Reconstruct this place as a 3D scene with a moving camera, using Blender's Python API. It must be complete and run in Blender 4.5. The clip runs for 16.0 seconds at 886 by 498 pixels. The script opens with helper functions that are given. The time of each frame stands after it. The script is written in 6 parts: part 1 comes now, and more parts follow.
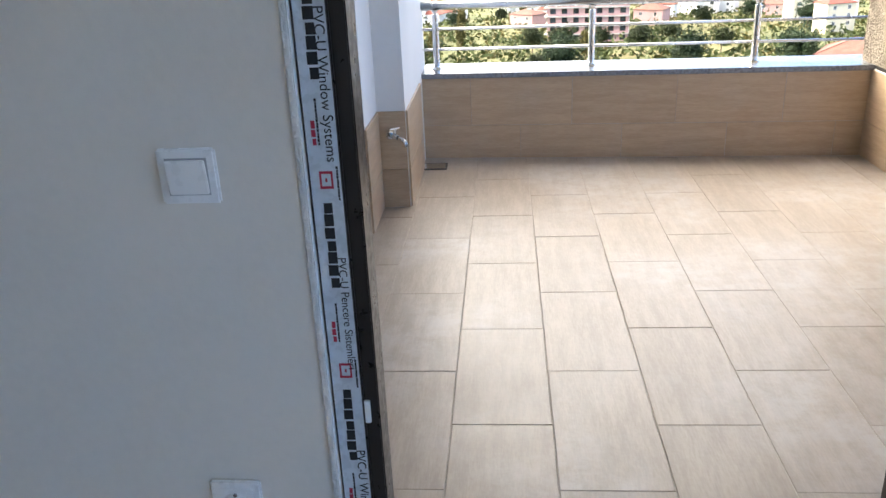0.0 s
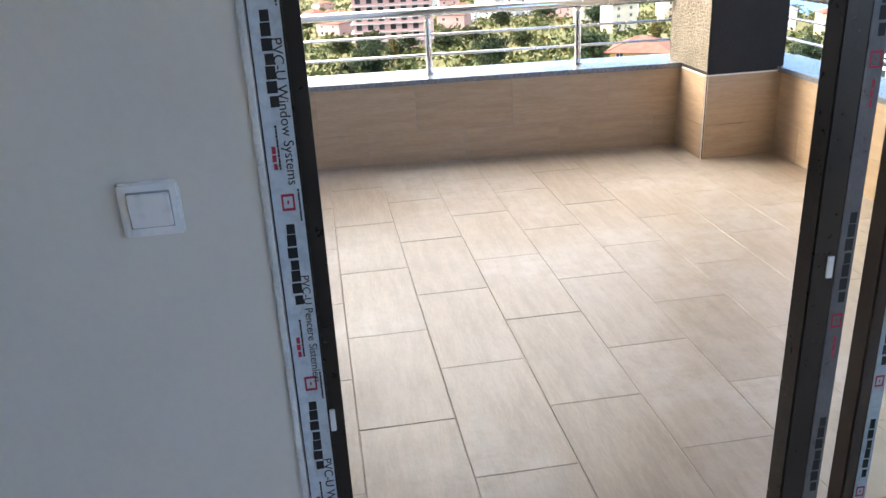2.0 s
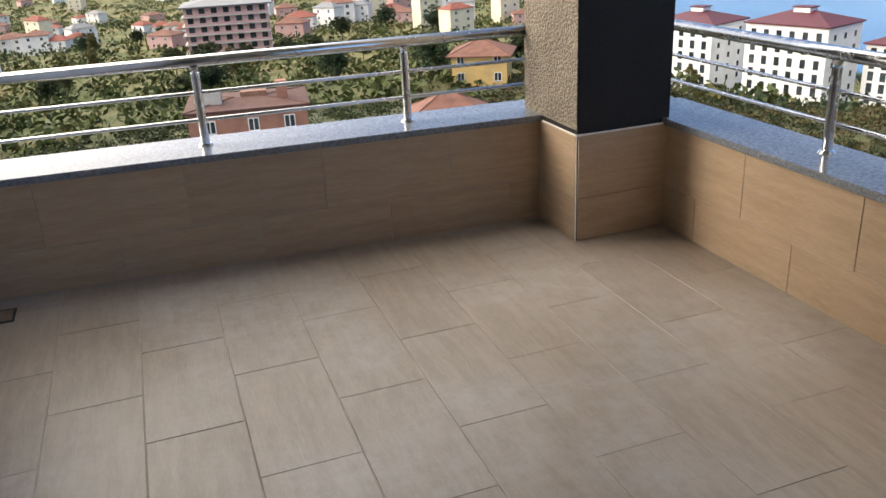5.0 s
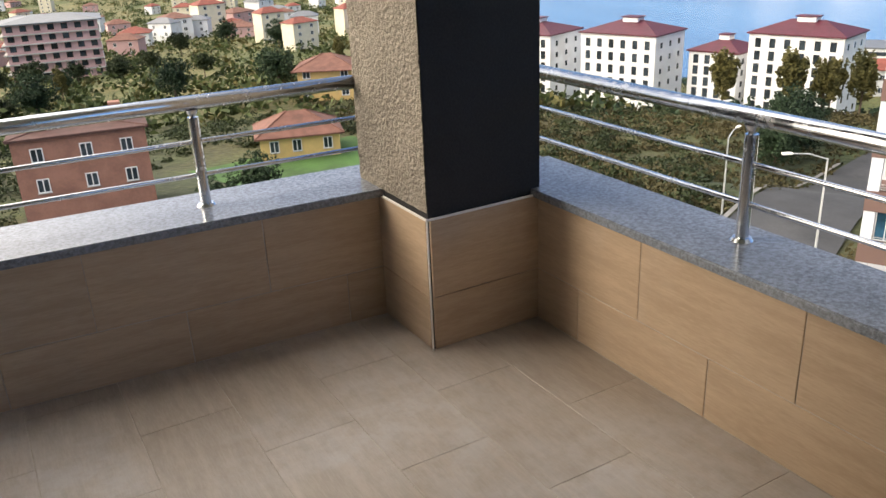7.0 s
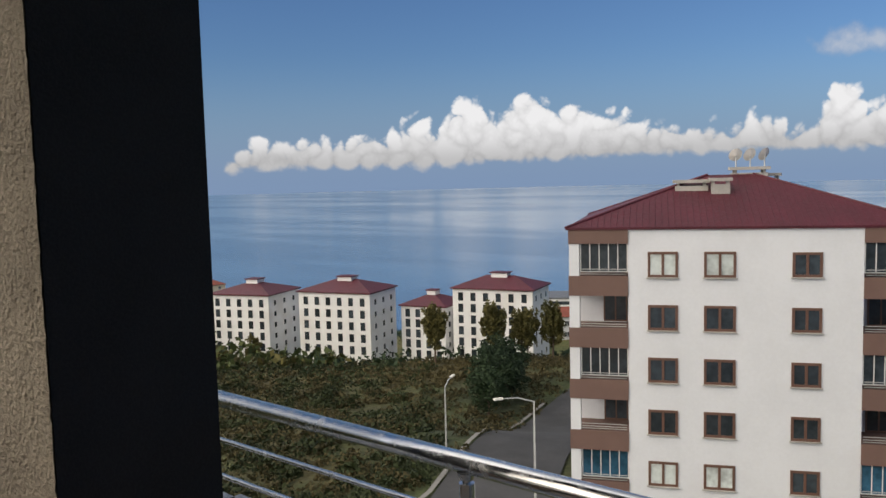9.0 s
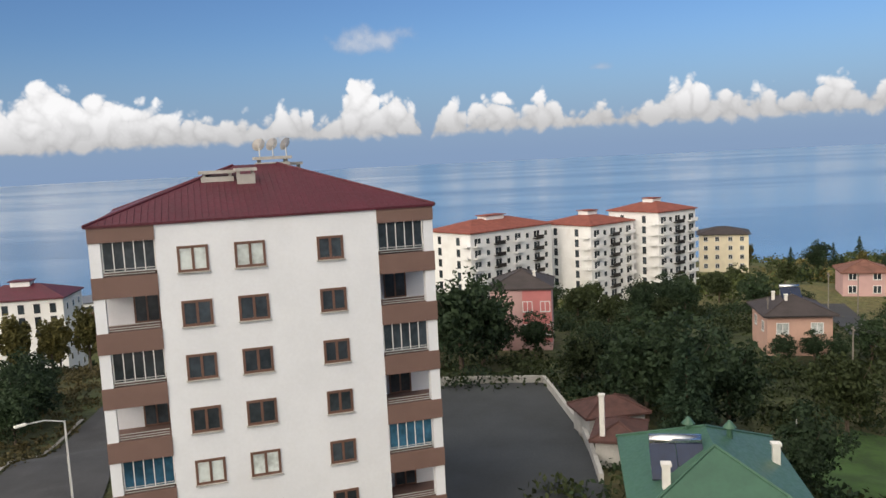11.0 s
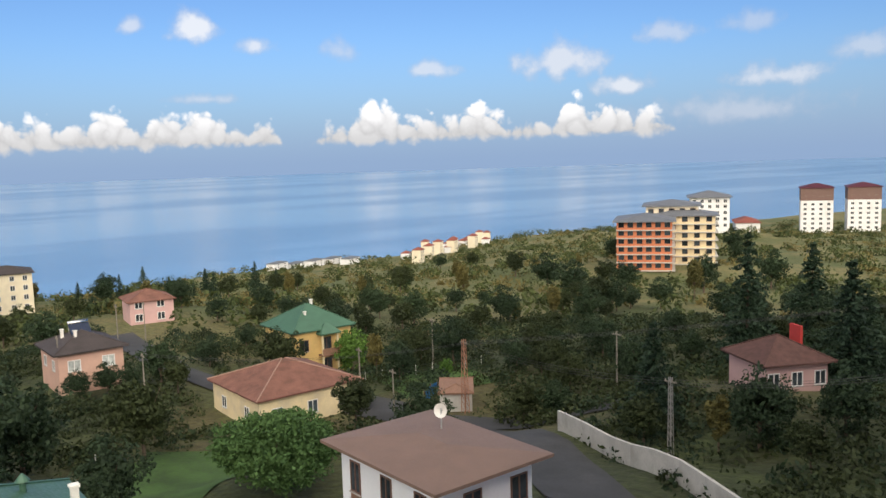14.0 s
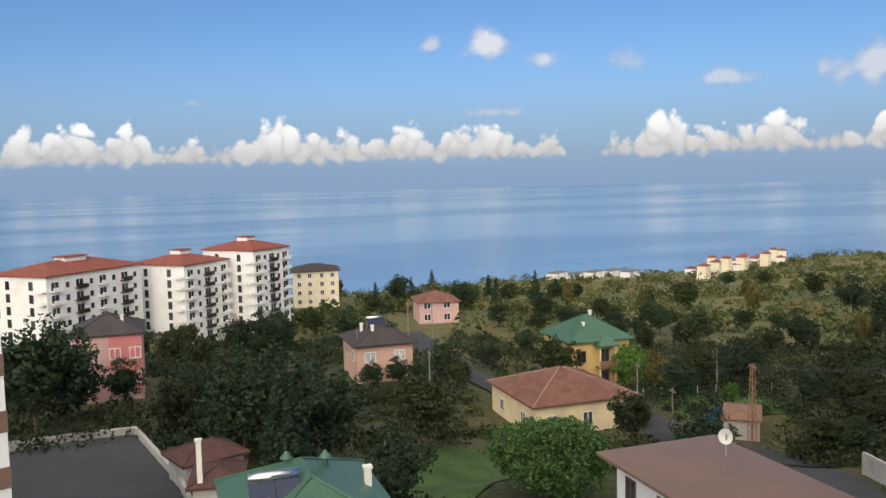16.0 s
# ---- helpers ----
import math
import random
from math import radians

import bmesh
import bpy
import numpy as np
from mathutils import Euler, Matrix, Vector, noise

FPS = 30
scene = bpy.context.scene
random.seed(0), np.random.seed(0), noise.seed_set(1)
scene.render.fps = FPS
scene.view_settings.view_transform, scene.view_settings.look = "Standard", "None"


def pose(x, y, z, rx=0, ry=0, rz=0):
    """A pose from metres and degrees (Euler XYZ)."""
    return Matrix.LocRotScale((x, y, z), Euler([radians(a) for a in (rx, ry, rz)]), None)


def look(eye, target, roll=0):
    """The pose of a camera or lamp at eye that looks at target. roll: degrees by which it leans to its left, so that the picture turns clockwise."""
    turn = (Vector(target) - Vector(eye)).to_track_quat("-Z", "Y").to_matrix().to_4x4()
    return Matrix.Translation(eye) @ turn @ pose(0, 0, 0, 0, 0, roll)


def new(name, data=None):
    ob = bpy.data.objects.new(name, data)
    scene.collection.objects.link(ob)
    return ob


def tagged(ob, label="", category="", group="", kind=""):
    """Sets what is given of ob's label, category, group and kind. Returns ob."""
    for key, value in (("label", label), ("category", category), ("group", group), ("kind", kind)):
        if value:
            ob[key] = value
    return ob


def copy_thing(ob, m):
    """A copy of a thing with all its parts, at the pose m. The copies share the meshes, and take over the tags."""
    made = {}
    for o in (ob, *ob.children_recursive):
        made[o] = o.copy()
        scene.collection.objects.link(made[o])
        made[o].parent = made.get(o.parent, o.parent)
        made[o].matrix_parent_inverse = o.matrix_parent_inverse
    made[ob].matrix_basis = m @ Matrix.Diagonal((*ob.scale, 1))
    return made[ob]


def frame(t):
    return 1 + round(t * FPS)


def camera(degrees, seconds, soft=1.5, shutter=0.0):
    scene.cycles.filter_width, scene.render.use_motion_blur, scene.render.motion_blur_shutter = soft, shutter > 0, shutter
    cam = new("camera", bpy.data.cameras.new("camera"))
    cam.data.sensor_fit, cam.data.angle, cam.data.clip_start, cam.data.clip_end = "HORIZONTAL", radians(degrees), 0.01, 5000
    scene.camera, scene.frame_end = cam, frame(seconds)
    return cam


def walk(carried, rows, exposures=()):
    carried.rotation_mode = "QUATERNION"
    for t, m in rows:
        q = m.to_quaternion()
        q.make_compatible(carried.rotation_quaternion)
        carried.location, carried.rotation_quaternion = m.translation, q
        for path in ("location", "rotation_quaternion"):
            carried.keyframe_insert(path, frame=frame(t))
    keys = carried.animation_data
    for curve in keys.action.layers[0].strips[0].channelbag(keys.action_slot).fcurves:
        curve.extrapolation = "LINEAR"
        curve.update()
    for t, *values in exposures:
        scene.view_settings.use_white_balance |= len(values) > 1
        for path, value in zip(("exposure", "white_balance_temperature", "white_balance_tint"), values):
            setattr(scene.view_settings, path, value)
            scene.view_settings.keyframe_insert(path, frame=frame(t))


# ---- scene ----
cam = camera(56.8, 16.0)
PATH = [
    (0, (0.187, 0.82, 1.388), (0.029, 2.667, 0.636), -2.7),
    (0.5, (0.072, 0.779, 1.388), (0.046, 2.633, 0.637), -2.8),
    (1, (0.03, 0.695, 1.42), (0.112, 2.548, 0.674), -3.1),
    (1.5, (0.024, 0.667, 1.433), (0.213, 2.511, 0.684), -2.9),
    (2, (-0.006, 0.745, 1.431), (0.258, 2.579, 0.677), -2.9),
    (2.5, (-0.04, 0.942, 1.439), (0.298, 2.762, 0.682), -3.1),
    (3, (0.027, 1.19, 1.412), (0.426, 2.995, 0.648), -3.2),
    (3.5, (0.175, 1.471, 1.405), (0.619, 3.266, 0.643), -3.3),
    (6, (0.675, 2.479, 1.445), (1.45, 4.158, 0.684), -2.7),
    (6.5, (0.788, 2.707, 1.437), (1.658, 4.338, 0.674), -2.6),
    (7, (0.976, 2.912, 1.445), (1.893, 4.524, 0.698), -2.6),
    (7.5, (1.088, 3.064, 1.528), (2.139, 4.659, 0.934), -2.3),
    (8, (1.196, 3.231, 1.58), (2.429, 4.774, 1.263), -1.8),
    (10.5, (2.008, 3.062, 1.557), (3.879, 3.731, 1.328), -2.8),
    (11, (2.361, 2.932, 1.51), (4.323, 3.243, 1.279), -2.8),
    (11.5, (2.42, 2.783, 1.443), (4.406, 2.705, 1.213), -2.8),
    (12, (2.443, 2.691, 1.469), (4.359, 2.165, 1.239), -2.5),
    (12.5, (2.328, 2.71, 1.501), (4.097, 1.806, 1.269), -2.3),
    (13, (2.292, 2.67, 1.504), (3.93, 1.545, 1.274), -2.1),
    (13.5, (2.298, 2.662, 1.525), (3.873, 1.451, 1.3), -1.9),
    (14, (2.316, 2.703, 1.525), (3.874, 1.468, 1.308), -1.8),
    (14.5, (2.353, 2.769, 1.535), (3.915, 1.537, 1.325), -1.7),
    (15, (2.362, 2.803, 1.509), (3.993, 1.663, 1.31), -1.6),
    (15.5, (2.493, 2.816, 1.471), (4.26, 1.898, 1.287), -1.5),
    (16, (2.495, 2.852, 1.443), (4.379, 2.205, 1.271), -1.3),
]
walk(cam, [(t, look(eye, target, roll)) for t, eye, target, roll in PATH],
     exposures=[(0.0, 2.05), (1.0, 2.05), (2.5, 1.85), (3.5, 1.3), (6.0, 0.45), (7.0, 0.55), (7.5, 0.55), (7.95, -0.35), (10.5, -0.72), (11.0, -0.48), (11.5, -0.42), (12.3, -0.35), (13.2, -0.2), (15.0, -0.2), (16.0, -0.4)])

# ---- world, sun ----
SUN_TO = Vector((-0.87, 0.50, 0.0)).normalized()
SUN_EL = radians(22)
world = bpy.data.worlds.new("world")
scene.world = world
world.use_nodes = True


class Nodes:
    """Small wrapper to write node graphs as expressions."""

    def __init__(self, tree):
        self.tree, self.nodes, self.links = tree, tree.nodes, tree.links

    def add(self, kind, **values):
        n = self.nodes.new(kind)
        for key, value in values.items():
            n.inputs[key.replace("_", " ")].default_value = value
        return n

    def put(self, socket, value):
        if isinstance(value, bpy.types.NodeSocket):
            self.links.new(value, socket)
        elif value is not None:
            socket.default_value = value

    def math(self, op, a, b=None, c=None, clamp=False):
        n = self.nodes.new("ShaderNodeMath")
        n.operation, n.use_clamp = op, clamp
        for socket, value in zip(n.inputs, (a, b, c)):
            self.put(socket, value)
        return n.outputs[0]

    def mix(self, fac, a, b, blend="MIX"):
        n = self.nodes.new("ShaderNodeMix")
        n.data_type, n.blend_type = "RGBA", blend
        self.put(n.inputs["Factor"], fac)
        self.put(n.inputs[6], (*a, 1) if isinstance(a, tuple) else a)
        self.put(n.inputs[7], (*b, 1) if isinstance(b, tuple) else b)
        return n.outputs[2]

    def ramp(self, fac, lo, hi, a=0.0, b=1.0):
        n = self.nodes.new("ShaderNodeMapRange")
        n.interpolation_type = "SMOOTHSTEP"
        for socket, value in zip(n.inputs, (fac, lo, hi, a, b)):
            self.put(socket, value)
        return n.outputs[0]

    def noise(self, vector, scale, detail=4.0, rough=0.55):
        n = self.nodes.new("ShaderNodeTexNoise")
        self.put(n.inputs["Vector"], vector)
        n.inputs["Scale"].default_value, n.inputs["Detail"].default_value, n.inputs["Roughness"].default_value = scale, detail, rough
        return n.outputs["Fac"]

    def stretch(self, vector, scale, offset=None):
        n = self.nodes.new("ShaderNodeMapping")
        self.put(n.inputs["Vector"], vector)
        n.inputs["Scale"].default_value = scale
        if offset is not None:
            self.put(n.inputs["Location"], offset)
        return n.outputs[0]


# cumulus banks along the horizon: heading in degrees to the left of +y, half width, height in degrees
BANK_WEST = [(-12.5, 2.2, 1.9), (-16.8, 2.2, 1.1), (-38.0, 2.6, 2.0), (-41.0, 2.8, 2.1), (-44.5, 2.8, 2.4), (-48.0, 2.8, 3.0), (-51.8, 2.8, 4.3), (-55.8, 3.0, 4.5),
             (-58.8, 2.6, 3.8), (-61.6, 2.6, 3.0), (-64.5, 2.6, 2.2), (-67.6, 2.3, 1.9), (-71.0, 2.2, 2.4)]
BANK_MID = [(-73.6, 1.9, 1.5), (-75.8, 1.7, 4.2), (-78.1, 1.7, 3.1), (-82.0, 1.2, 2.4), (-85.0, 2.1, 2.5), (-88.2, 1.7, 2.4), (-90.4, 1.5, 1.2), (-92.1, 1.4, 1.8),
            (-94.7, 1.9, 1.4), (-97.8, 2.2, 3.0), (-100.4, 2.0, 2.1), (-102.6, 1.7, 1.9), (-104.8, 1.7, 1.6)]
BANK_EAST = [(-106.7, 1.7, 2.7), (-108.6, 1.5, 1.4), (-110.2, 1.6, 2.4), (-112.4, 2.0, 2.6), (-114.4, 1.4, 1.2), (-116.4, 1.1, 1.7), (-121.4, 1.5, 1.3), (-124.1, 2.1, 2.9),
             (-126.4, 1.6, 1.6), (-128.3, 1.7, 1.6), (-131.0, 2.1, 2.4), (-134.5, 2.0, 1.3), (-137.7, 1.5, 2.5), (-140.0, 1.9, 2.2), (-142.6, 1.8, 1.4)]
# loose higher clouds: heading, height of the base, half width, height (degrees), how solid, how white
CLOUDS_HIGH = [
    (-77.2, 6.9, 3.0, 2.2, 0.72, 0.66), (-92.2, 4.9, 1.1, 0.8, 0.5, 0.62), (-108.5, 8.3, 1.0, 1.6, 0.7, 0.8),
    (-112.0, 7.9, 2.0, 2.5, 0.9, 0.85), (-116.2, 7.1, 1.4, 1.7, 0.8, 0.85), (-121.9, 6.4, 1.4, 2.1, 0.55, 0.7),
    (-127.8, 5.5, 2.0, 1.4, 0.7, 0.8), (-112.7, 4.0, 2.8, 1.0, 0.6, 0.75), (-137.0, 4.9, 3.9, 3.0, 0.85, 0.66),
    (-140.8, 3.8, 2.4, 1.6, 0.85, 0.78), (-144.0, 6.9, 2.4, 2.1, 0.6, 0.66), (-149.2, 7.2, 2.2, 1.9, 0.5, 0.66),
    (-150.6, 3.8, 3.4, 1.9, 0.75, 0.72), (-148.0, 1.4, 7.0, 2.6, 0.55, 0.62), (-155.6, 5.2, 2.6, 1.9, 0.6, 0.66),
]
g = Nodes(world.node_tree)
g.nodes.clear()
sky = g.nodes.new("ShaderNodeTexSky")
sky.sky_type, sky.sun_disc = "NISHITA", False
sky.sun_elevation, sky.sun_rotation = SUN_EL, math.atan2(SUN_TO.x, SUN_TO.y)
sky.air_density, sky.dust_density, sky.ozone_density, sky.altitude = 1.0, 0.6, 1.6, 60
way = g.nodes.new("ShaderNodeTexCoord").outputs["Generated"]
sep = g.nodes.new("ShaderNodeSeparateXYZ")
g.put(sep.inputs[0], way)
heading = g.math("MULTIPLY", g.math("ARCTAN2", g.math("MULTIPLY", sep.outputs[0], -1.0), sep.outputs[1]), 57.29578)
height = g.math("MULTIPLY", g.math("ARCSINE", sep.outputs[2]), 57.29578)
round_big = g.math("ABSOLUTE", g.math("SUBTRACT", g.noise(way, 46.0, 0.0), 0.5))
round_small = g.math("ABSOLUTE", g.math("SUBTRACT", g.noise(way, 105.0, 1.0), 0.5))
puffs = g.math("MULTIPLY_ADD", round_big, 5.2, g.math("MULTIPLY", round_small, 1.8))
billow = g.noise(way, 42.0, 5.0, 0.5)
coarse = g.noise(way, 15.0, 3.0, 0.5)
rag = g.math("ADD", g.math("MULTIPLY", g.math("SUBTRACT", billow, 0.5), 1.7), g.math("MULTIPLY", g.math("SUBTRACT", coarse, 0.5), 0.9))


def cloud_layer(rows, flat, soft, ragged):
    """How much cloud, and how white it is, as two sockets."""
    cover, white = 0.0, 0.0
    for az, base, half, tall, solid, shade in rows:
        u = g.math("DIVIDE", g.math("SUBTRACT", heading, az), half * 1.15)
        v = g.math("DIVIDE", g.math("SUBTRACT", height, base + tall * flat), tall * (1.08 - flat))
        below = g.math("MULTIPLY", g.math("MINIMUM", v, 0.0), (1.08 - flat) / max(flat, 0.12))
        v = g.math("ADD", g.math("MAXIMUM", v, 0.0), below)
        near = g.math("SUBTRACT", 1.0, g.math("SQRT", g.math("ADD", g.math("MULTIPLY", u, u), g.math("MULTIPLY", v, v))))
        here = g.math("MULTIPLY", g.ramp(g.math("ADD", near, g.math("MULTIPLY", rag, ragged)), 0.04, 0.04 + soft), solid)
        white = g.math("MAXIMUM", white, g.math("MULTIPLY", here, shade))
        cover = g.math("MAXIMUM", cover, here)
    return cover, white


outline = -1.0
for az, half, tall in BANK_WEST + BANK_MID + BANK_EAST:
    u = g.math("MULTIPLY_ADD", heading, 0.84 / half, -0.84 * az / half)
    outline = g.math("MAXIMUM", outline, g.math("MULTIPLY_ADD", g.math("MULTIPLY", u, u), -tall, tall))
base = g.ramp(heading, -70.0, -45.0, 1.3, 0.95)
above = g.math("SUBTRACT", height, base)
lumps = g.math("MULTIPLY_ADD", g.math("SUBTRACT", puffs, 0.62), 0.75, g.math("MULTIPLY", g.math("SUBTRACT", billow, 0.5), 0.7))
inside = g.math("SUBTRACT", g.math("ADD", outline, g.math("MULTIPLY", lumps, g.ramp(outline, 0.0, 1.6, 0.3, 1.0))), above)
low_cover = g.math("MULTIPLY", g.ramp(inside, -0.1, 0.62), g.ramp(g.math("ADD", above, g.math("MULTIPLY", lumps, 0.35)), -0.15, 0.35))
high_cover, high_white = cloud_layer(CLOUDS_HIGH, 0.45, 0.85, 0.95)
shading = g.math("MULTIPLY", g.ramp(above, 0.0, 2.6, 0.60, 1.0), g.math("MULTIPLY_ADD", g.math("MINIMUM", puffs, 1.1), 0.17, 0.86))
SKY_STRENGTH = 0.105
haze_band = g.ramp(height, 9.0, -0.5)
blue = g.mix(1.0, sky.outputs[0], (0.70, 0.95, 1.38), "MULTIPLY")
clear = g.mix(g.math("MULTIPLY", haze_band, 0.9), blue, (3.2, 4.6, 7.2))
lit_high = g.mix(high_white, (5.2, 5.8, 7.2), (11.2, 11.3, 11.6))
sky_high = g.mix(g.math("MULTIPLY", high_cover, 1.0), clear, lit_high)
white_low = g.mix(1.0, (12.2, 12.1, 12.2), shading, "MULTIPLY")
sky_near = g.mix(low_cover, sky_high, white_low)
# broken cloud over the upper sky, out of view, added for whiter light
overhead = g.math("MULTIPLY", g.ramp(height, 14.0, 30.0), g.ramp(g.noise(way, 2.6, 4.0), 0.30, 0.52, 0.35, 1.0))
# this cloud is brightened toward the sun to give its light a direction
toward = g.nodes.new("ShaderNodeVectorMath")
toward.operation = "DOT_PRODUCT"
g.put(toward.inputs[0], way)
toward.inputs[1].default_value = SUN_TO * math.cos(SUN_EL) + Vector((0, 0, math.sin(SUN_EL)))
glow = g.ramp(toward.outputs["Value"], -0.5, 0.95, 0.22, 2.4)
sky_low = g.mix(overhead, sky_near, g.mix(1.0, (10.0, 9.9, 9.8), glow, "MULTIPLY"))
# warm glow round the sun, out of view, added to light the balcony
sun_glow = g.math("MULTIPLY", g.ramp(toward.outputs["Value"], 0.22, 0.98), g.ramp(height, -1.0, 6.0))
sky_low = g.mix(sun_glow, sky_low, (34.0, 30.0, 25.0))
back = g.nodes.new("ShaderNodeBackground")
back.inputs["Strength"].default_value = SKY_STRENGTH
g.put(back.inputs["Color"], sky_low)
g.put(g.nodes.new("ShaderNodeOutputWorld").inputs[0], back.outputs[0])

sun_data = bpy.data.lights.new("sun", "SUN")
sun_data.energy, sun_data.angle, sun_data.color = 1.25, radians(18), (1.0, 0.90, 0.76)
sun = new("sun", sun_data)
sun.matrix_world = look(SUN_TO * 60 * math.cos(SUN_EL) + Vector((0, 0, 60 * math.sin(SUN_EL))), (0, 0, 0))

# ---- materials ----


def mat(name, col, rough=0.65, metal=0.0, var=0.18, scale=3.0, fine=40.0, bump=0.15, stretch=(1, 1, 1), tint=0.0, dirt=None, spec=0.5, relief=None):
    """A surface with variation at two scales, relief, a random tint for each object, and stains of the colour dirt."""
    m = bpy.data.materials.new(name)
    m.use_nodes = True
    q = Nodes(m.node_tree)
    bsdf = m.node_tree.nodes["Principled BSDF"]
    at = q.nodes.new("ShaderNodeTexCoord").outputs["Object"]
    info = q.nodes.new("ShaderNodeObjectInfo")
    at = q.stretch(at, stretch, q.math("MULTIPLY", info.outputs["Random"], 37.0))
    big, small = q.noise(at, scale, 4.0), q.noise(at, fine, 3.0)
    level = q.math("ADD", q.math("MULTIPLY", big, 0.65), q.math("MULTIPLY", small, 0.35))
    level = q.ramp(level, 0.3, 0.7, 1.0 - var, 1.0 + var)
    if tint:
        level = q.math("MULTIPLY", level, q.math("ADD", 1.0 - tint / 2, q.math("MULTIPLY", info.outputs["Random"], tint)))
    colour = q.mix(1.0, col, level, "MULTIPLY")
    if dirt:
        colour = q.mix(q.math("MULTIPLY", q.ramp(q.noise(at, scale * 0.6, 5.0), 0.52, 0.72), 0.6), colour, dirt)
    q.put(bsdf.inputs["Base Color"], colour)
    bsdf.inputs["Metallic"].default_value = metal
    bsdf.inputs["Specular IOR Level"].default_value = spec
    q.put(bsdf.inputs["Roughness"], q.ramp(small, 0.3, 0.7, max(rough - 0.08, 0.02), min(rough + 0.08, 1.0)))
    if bump:
        b = q.nodes.new("ShaderNodeBump")
        b.inputs["Strength"].default_value, b.inputs["Distance"].default_value = bump, relief or 0.01
        q.put(b.inputs["Height"], small)
        q.put(bsdf.inputs["Normal"], b.outputs[0])
    return m


def glass_mat(name, col, rough=0.03):
    """Dark reflecting window glass of far rooms."""
    m = mat(name, col, rough, 0.0, 0.5, 0.6, 3.0, 0.0, tint=0.9)
    m.node_tree.nodes["Principled BSDF"].inputs["Specular IOR Level"].default_value = 0.4
    return m


def clear_glass(name):
    m = bpy.data.materials.new(name)
    m.use_nodes = True
    bsdf = m.node_tree.nodes["Principled BSDF"]
    bsdf.inputs["Transmission Weight"].default_value, bsdf.inputs["Roughness"].default_value = 1.0, 0.0
    bsdf.inputs["IOR"].default_value = 1.05
    bsdf.inputs["Base Color"].default_value = (0.93, 0.96, 0.95, 1)
    return m


def tile_mat(name, col, vein, stretch, dust=0.0):
    """Stoneware tile with veins along its length, pale scuffs and a little gloss."""
    m = bpy.data.materials.new(name)
    m.use_nodes = True
    q = Nodes(m.node_tree)
    bsdf = m.node_tree.nodes["Principled BSDF"]
    info = q.nodes.new("ShaderNodeObjectInfo").outputs["Random"]
    at = q.nodes.new("ShaderNodeTexCoord").outputs["Object"]
    shift = q.math("MULTIPLY", info, 53.0)
    veins = q.noise(q.stretch(at, stretch, shift), 5.0, 6.0, 0.62)
    thin = q.noise(q.stretch(at, tuple(3.0 * s for s in stretch), shift), 11.0, 4.0, 0.6)
    cloudy = q.noise(q.stretch(at, (1, 1, 1), shift), 4.0, 4.0)
    lines = q.math("ADD", q.math("MULTIPLY", veins, 0.6), q.math("MULTIPLY", thin, 0.4))
    colour = q.mix(q.ramp(lines, 0.36, 0.66), vein, col)
    level = q.math("ADD", 0.955, q.math("MULTIPLY", info, 0.09))
    colour = q.mix(1.0, colour, level, "MULTIPLY")
    colour = q.mix(q.math("MULTIPLY", q.ramp(cloudy, 0.5, 0.85), 0.16), colour, (0.62, 0.58, 0.53))
    if dust:
        place = q.nodes.new("ShaderNodeNewGeometry").outputs["Position"]
        film = q.math("MULTIPLY", q.ramp(q.noise(place, 1.1, 3.0), 0.40, 0.62), q.ramp(q.noise(place, 9.0, 6.0, 0.7), 0.35, 0.65, 0.25, 1.0))
        film = q.math("MULTIPLY", film, q.math("ADD", 0.5, q.math("MULTIPLY", info, 0.5)))
        colour = q.mix(q.math("MULTIPLY", film, dust), colour, (0.56, 0.555, 0.57))
    q.put(bsdf.inputs["Base Color"], colour)
    q.put(bsdf.inputs["Roughness"], q.ramp(cloudy, 0.3, 0.7, 0.34, 0.41))
    b = q.nodes.new("ShaderNodeBump")
    b.inputs["Strength"].default_value, b.inputs["Distance"].default_value = 0.12, 0.004
    q.put(b.inputs["Height"], q.noise(q.stretch(at, (1, 1, 1), shift), 60.0, 3.0))
    q.put(bsdf.inputs["Normal"], b.outputs[0])
    return m


def leaf_mat(name, dark, light):
    """Foliage that varies from leaf to leaf and from plant to plant."""
    m = bpy.data.materials.new(name)
    m.use_nodes = True
    q = Nodes(m.node_tree)
    bsdf = m.node_tree.nodes["Principled BSDF"]
    isle = q.nodes.new("ShaderNodeNewGeometry").outputs["Random Per Island"]
    info = q.nodes.new("ShaderNodeObjectInfo").outputs["Random"]
    patch = q.noise(q.nodes.new("ShaderNodeNewGeometry").outputs["Position"], 0.06, 3.0)
    f = q.math("ADD", q.math("MULTIPLY", isle, 0.55), q.math("ADD", q.math("MULTIPLY", info, 0.25), q.math("MULTIPLY", q.ramp(patch, 0.35, 0.65), 0.4)))
    q.put(bsdf.inputs["Base Color"], q.mix(q.math("MULTIPLY", f, 0.85), dark, light))
    bsdf.inputs["Roughness"].default_value = 0.7
    bsdf.inputs["Specular IOR Level"].default_value = 0.25
    return m


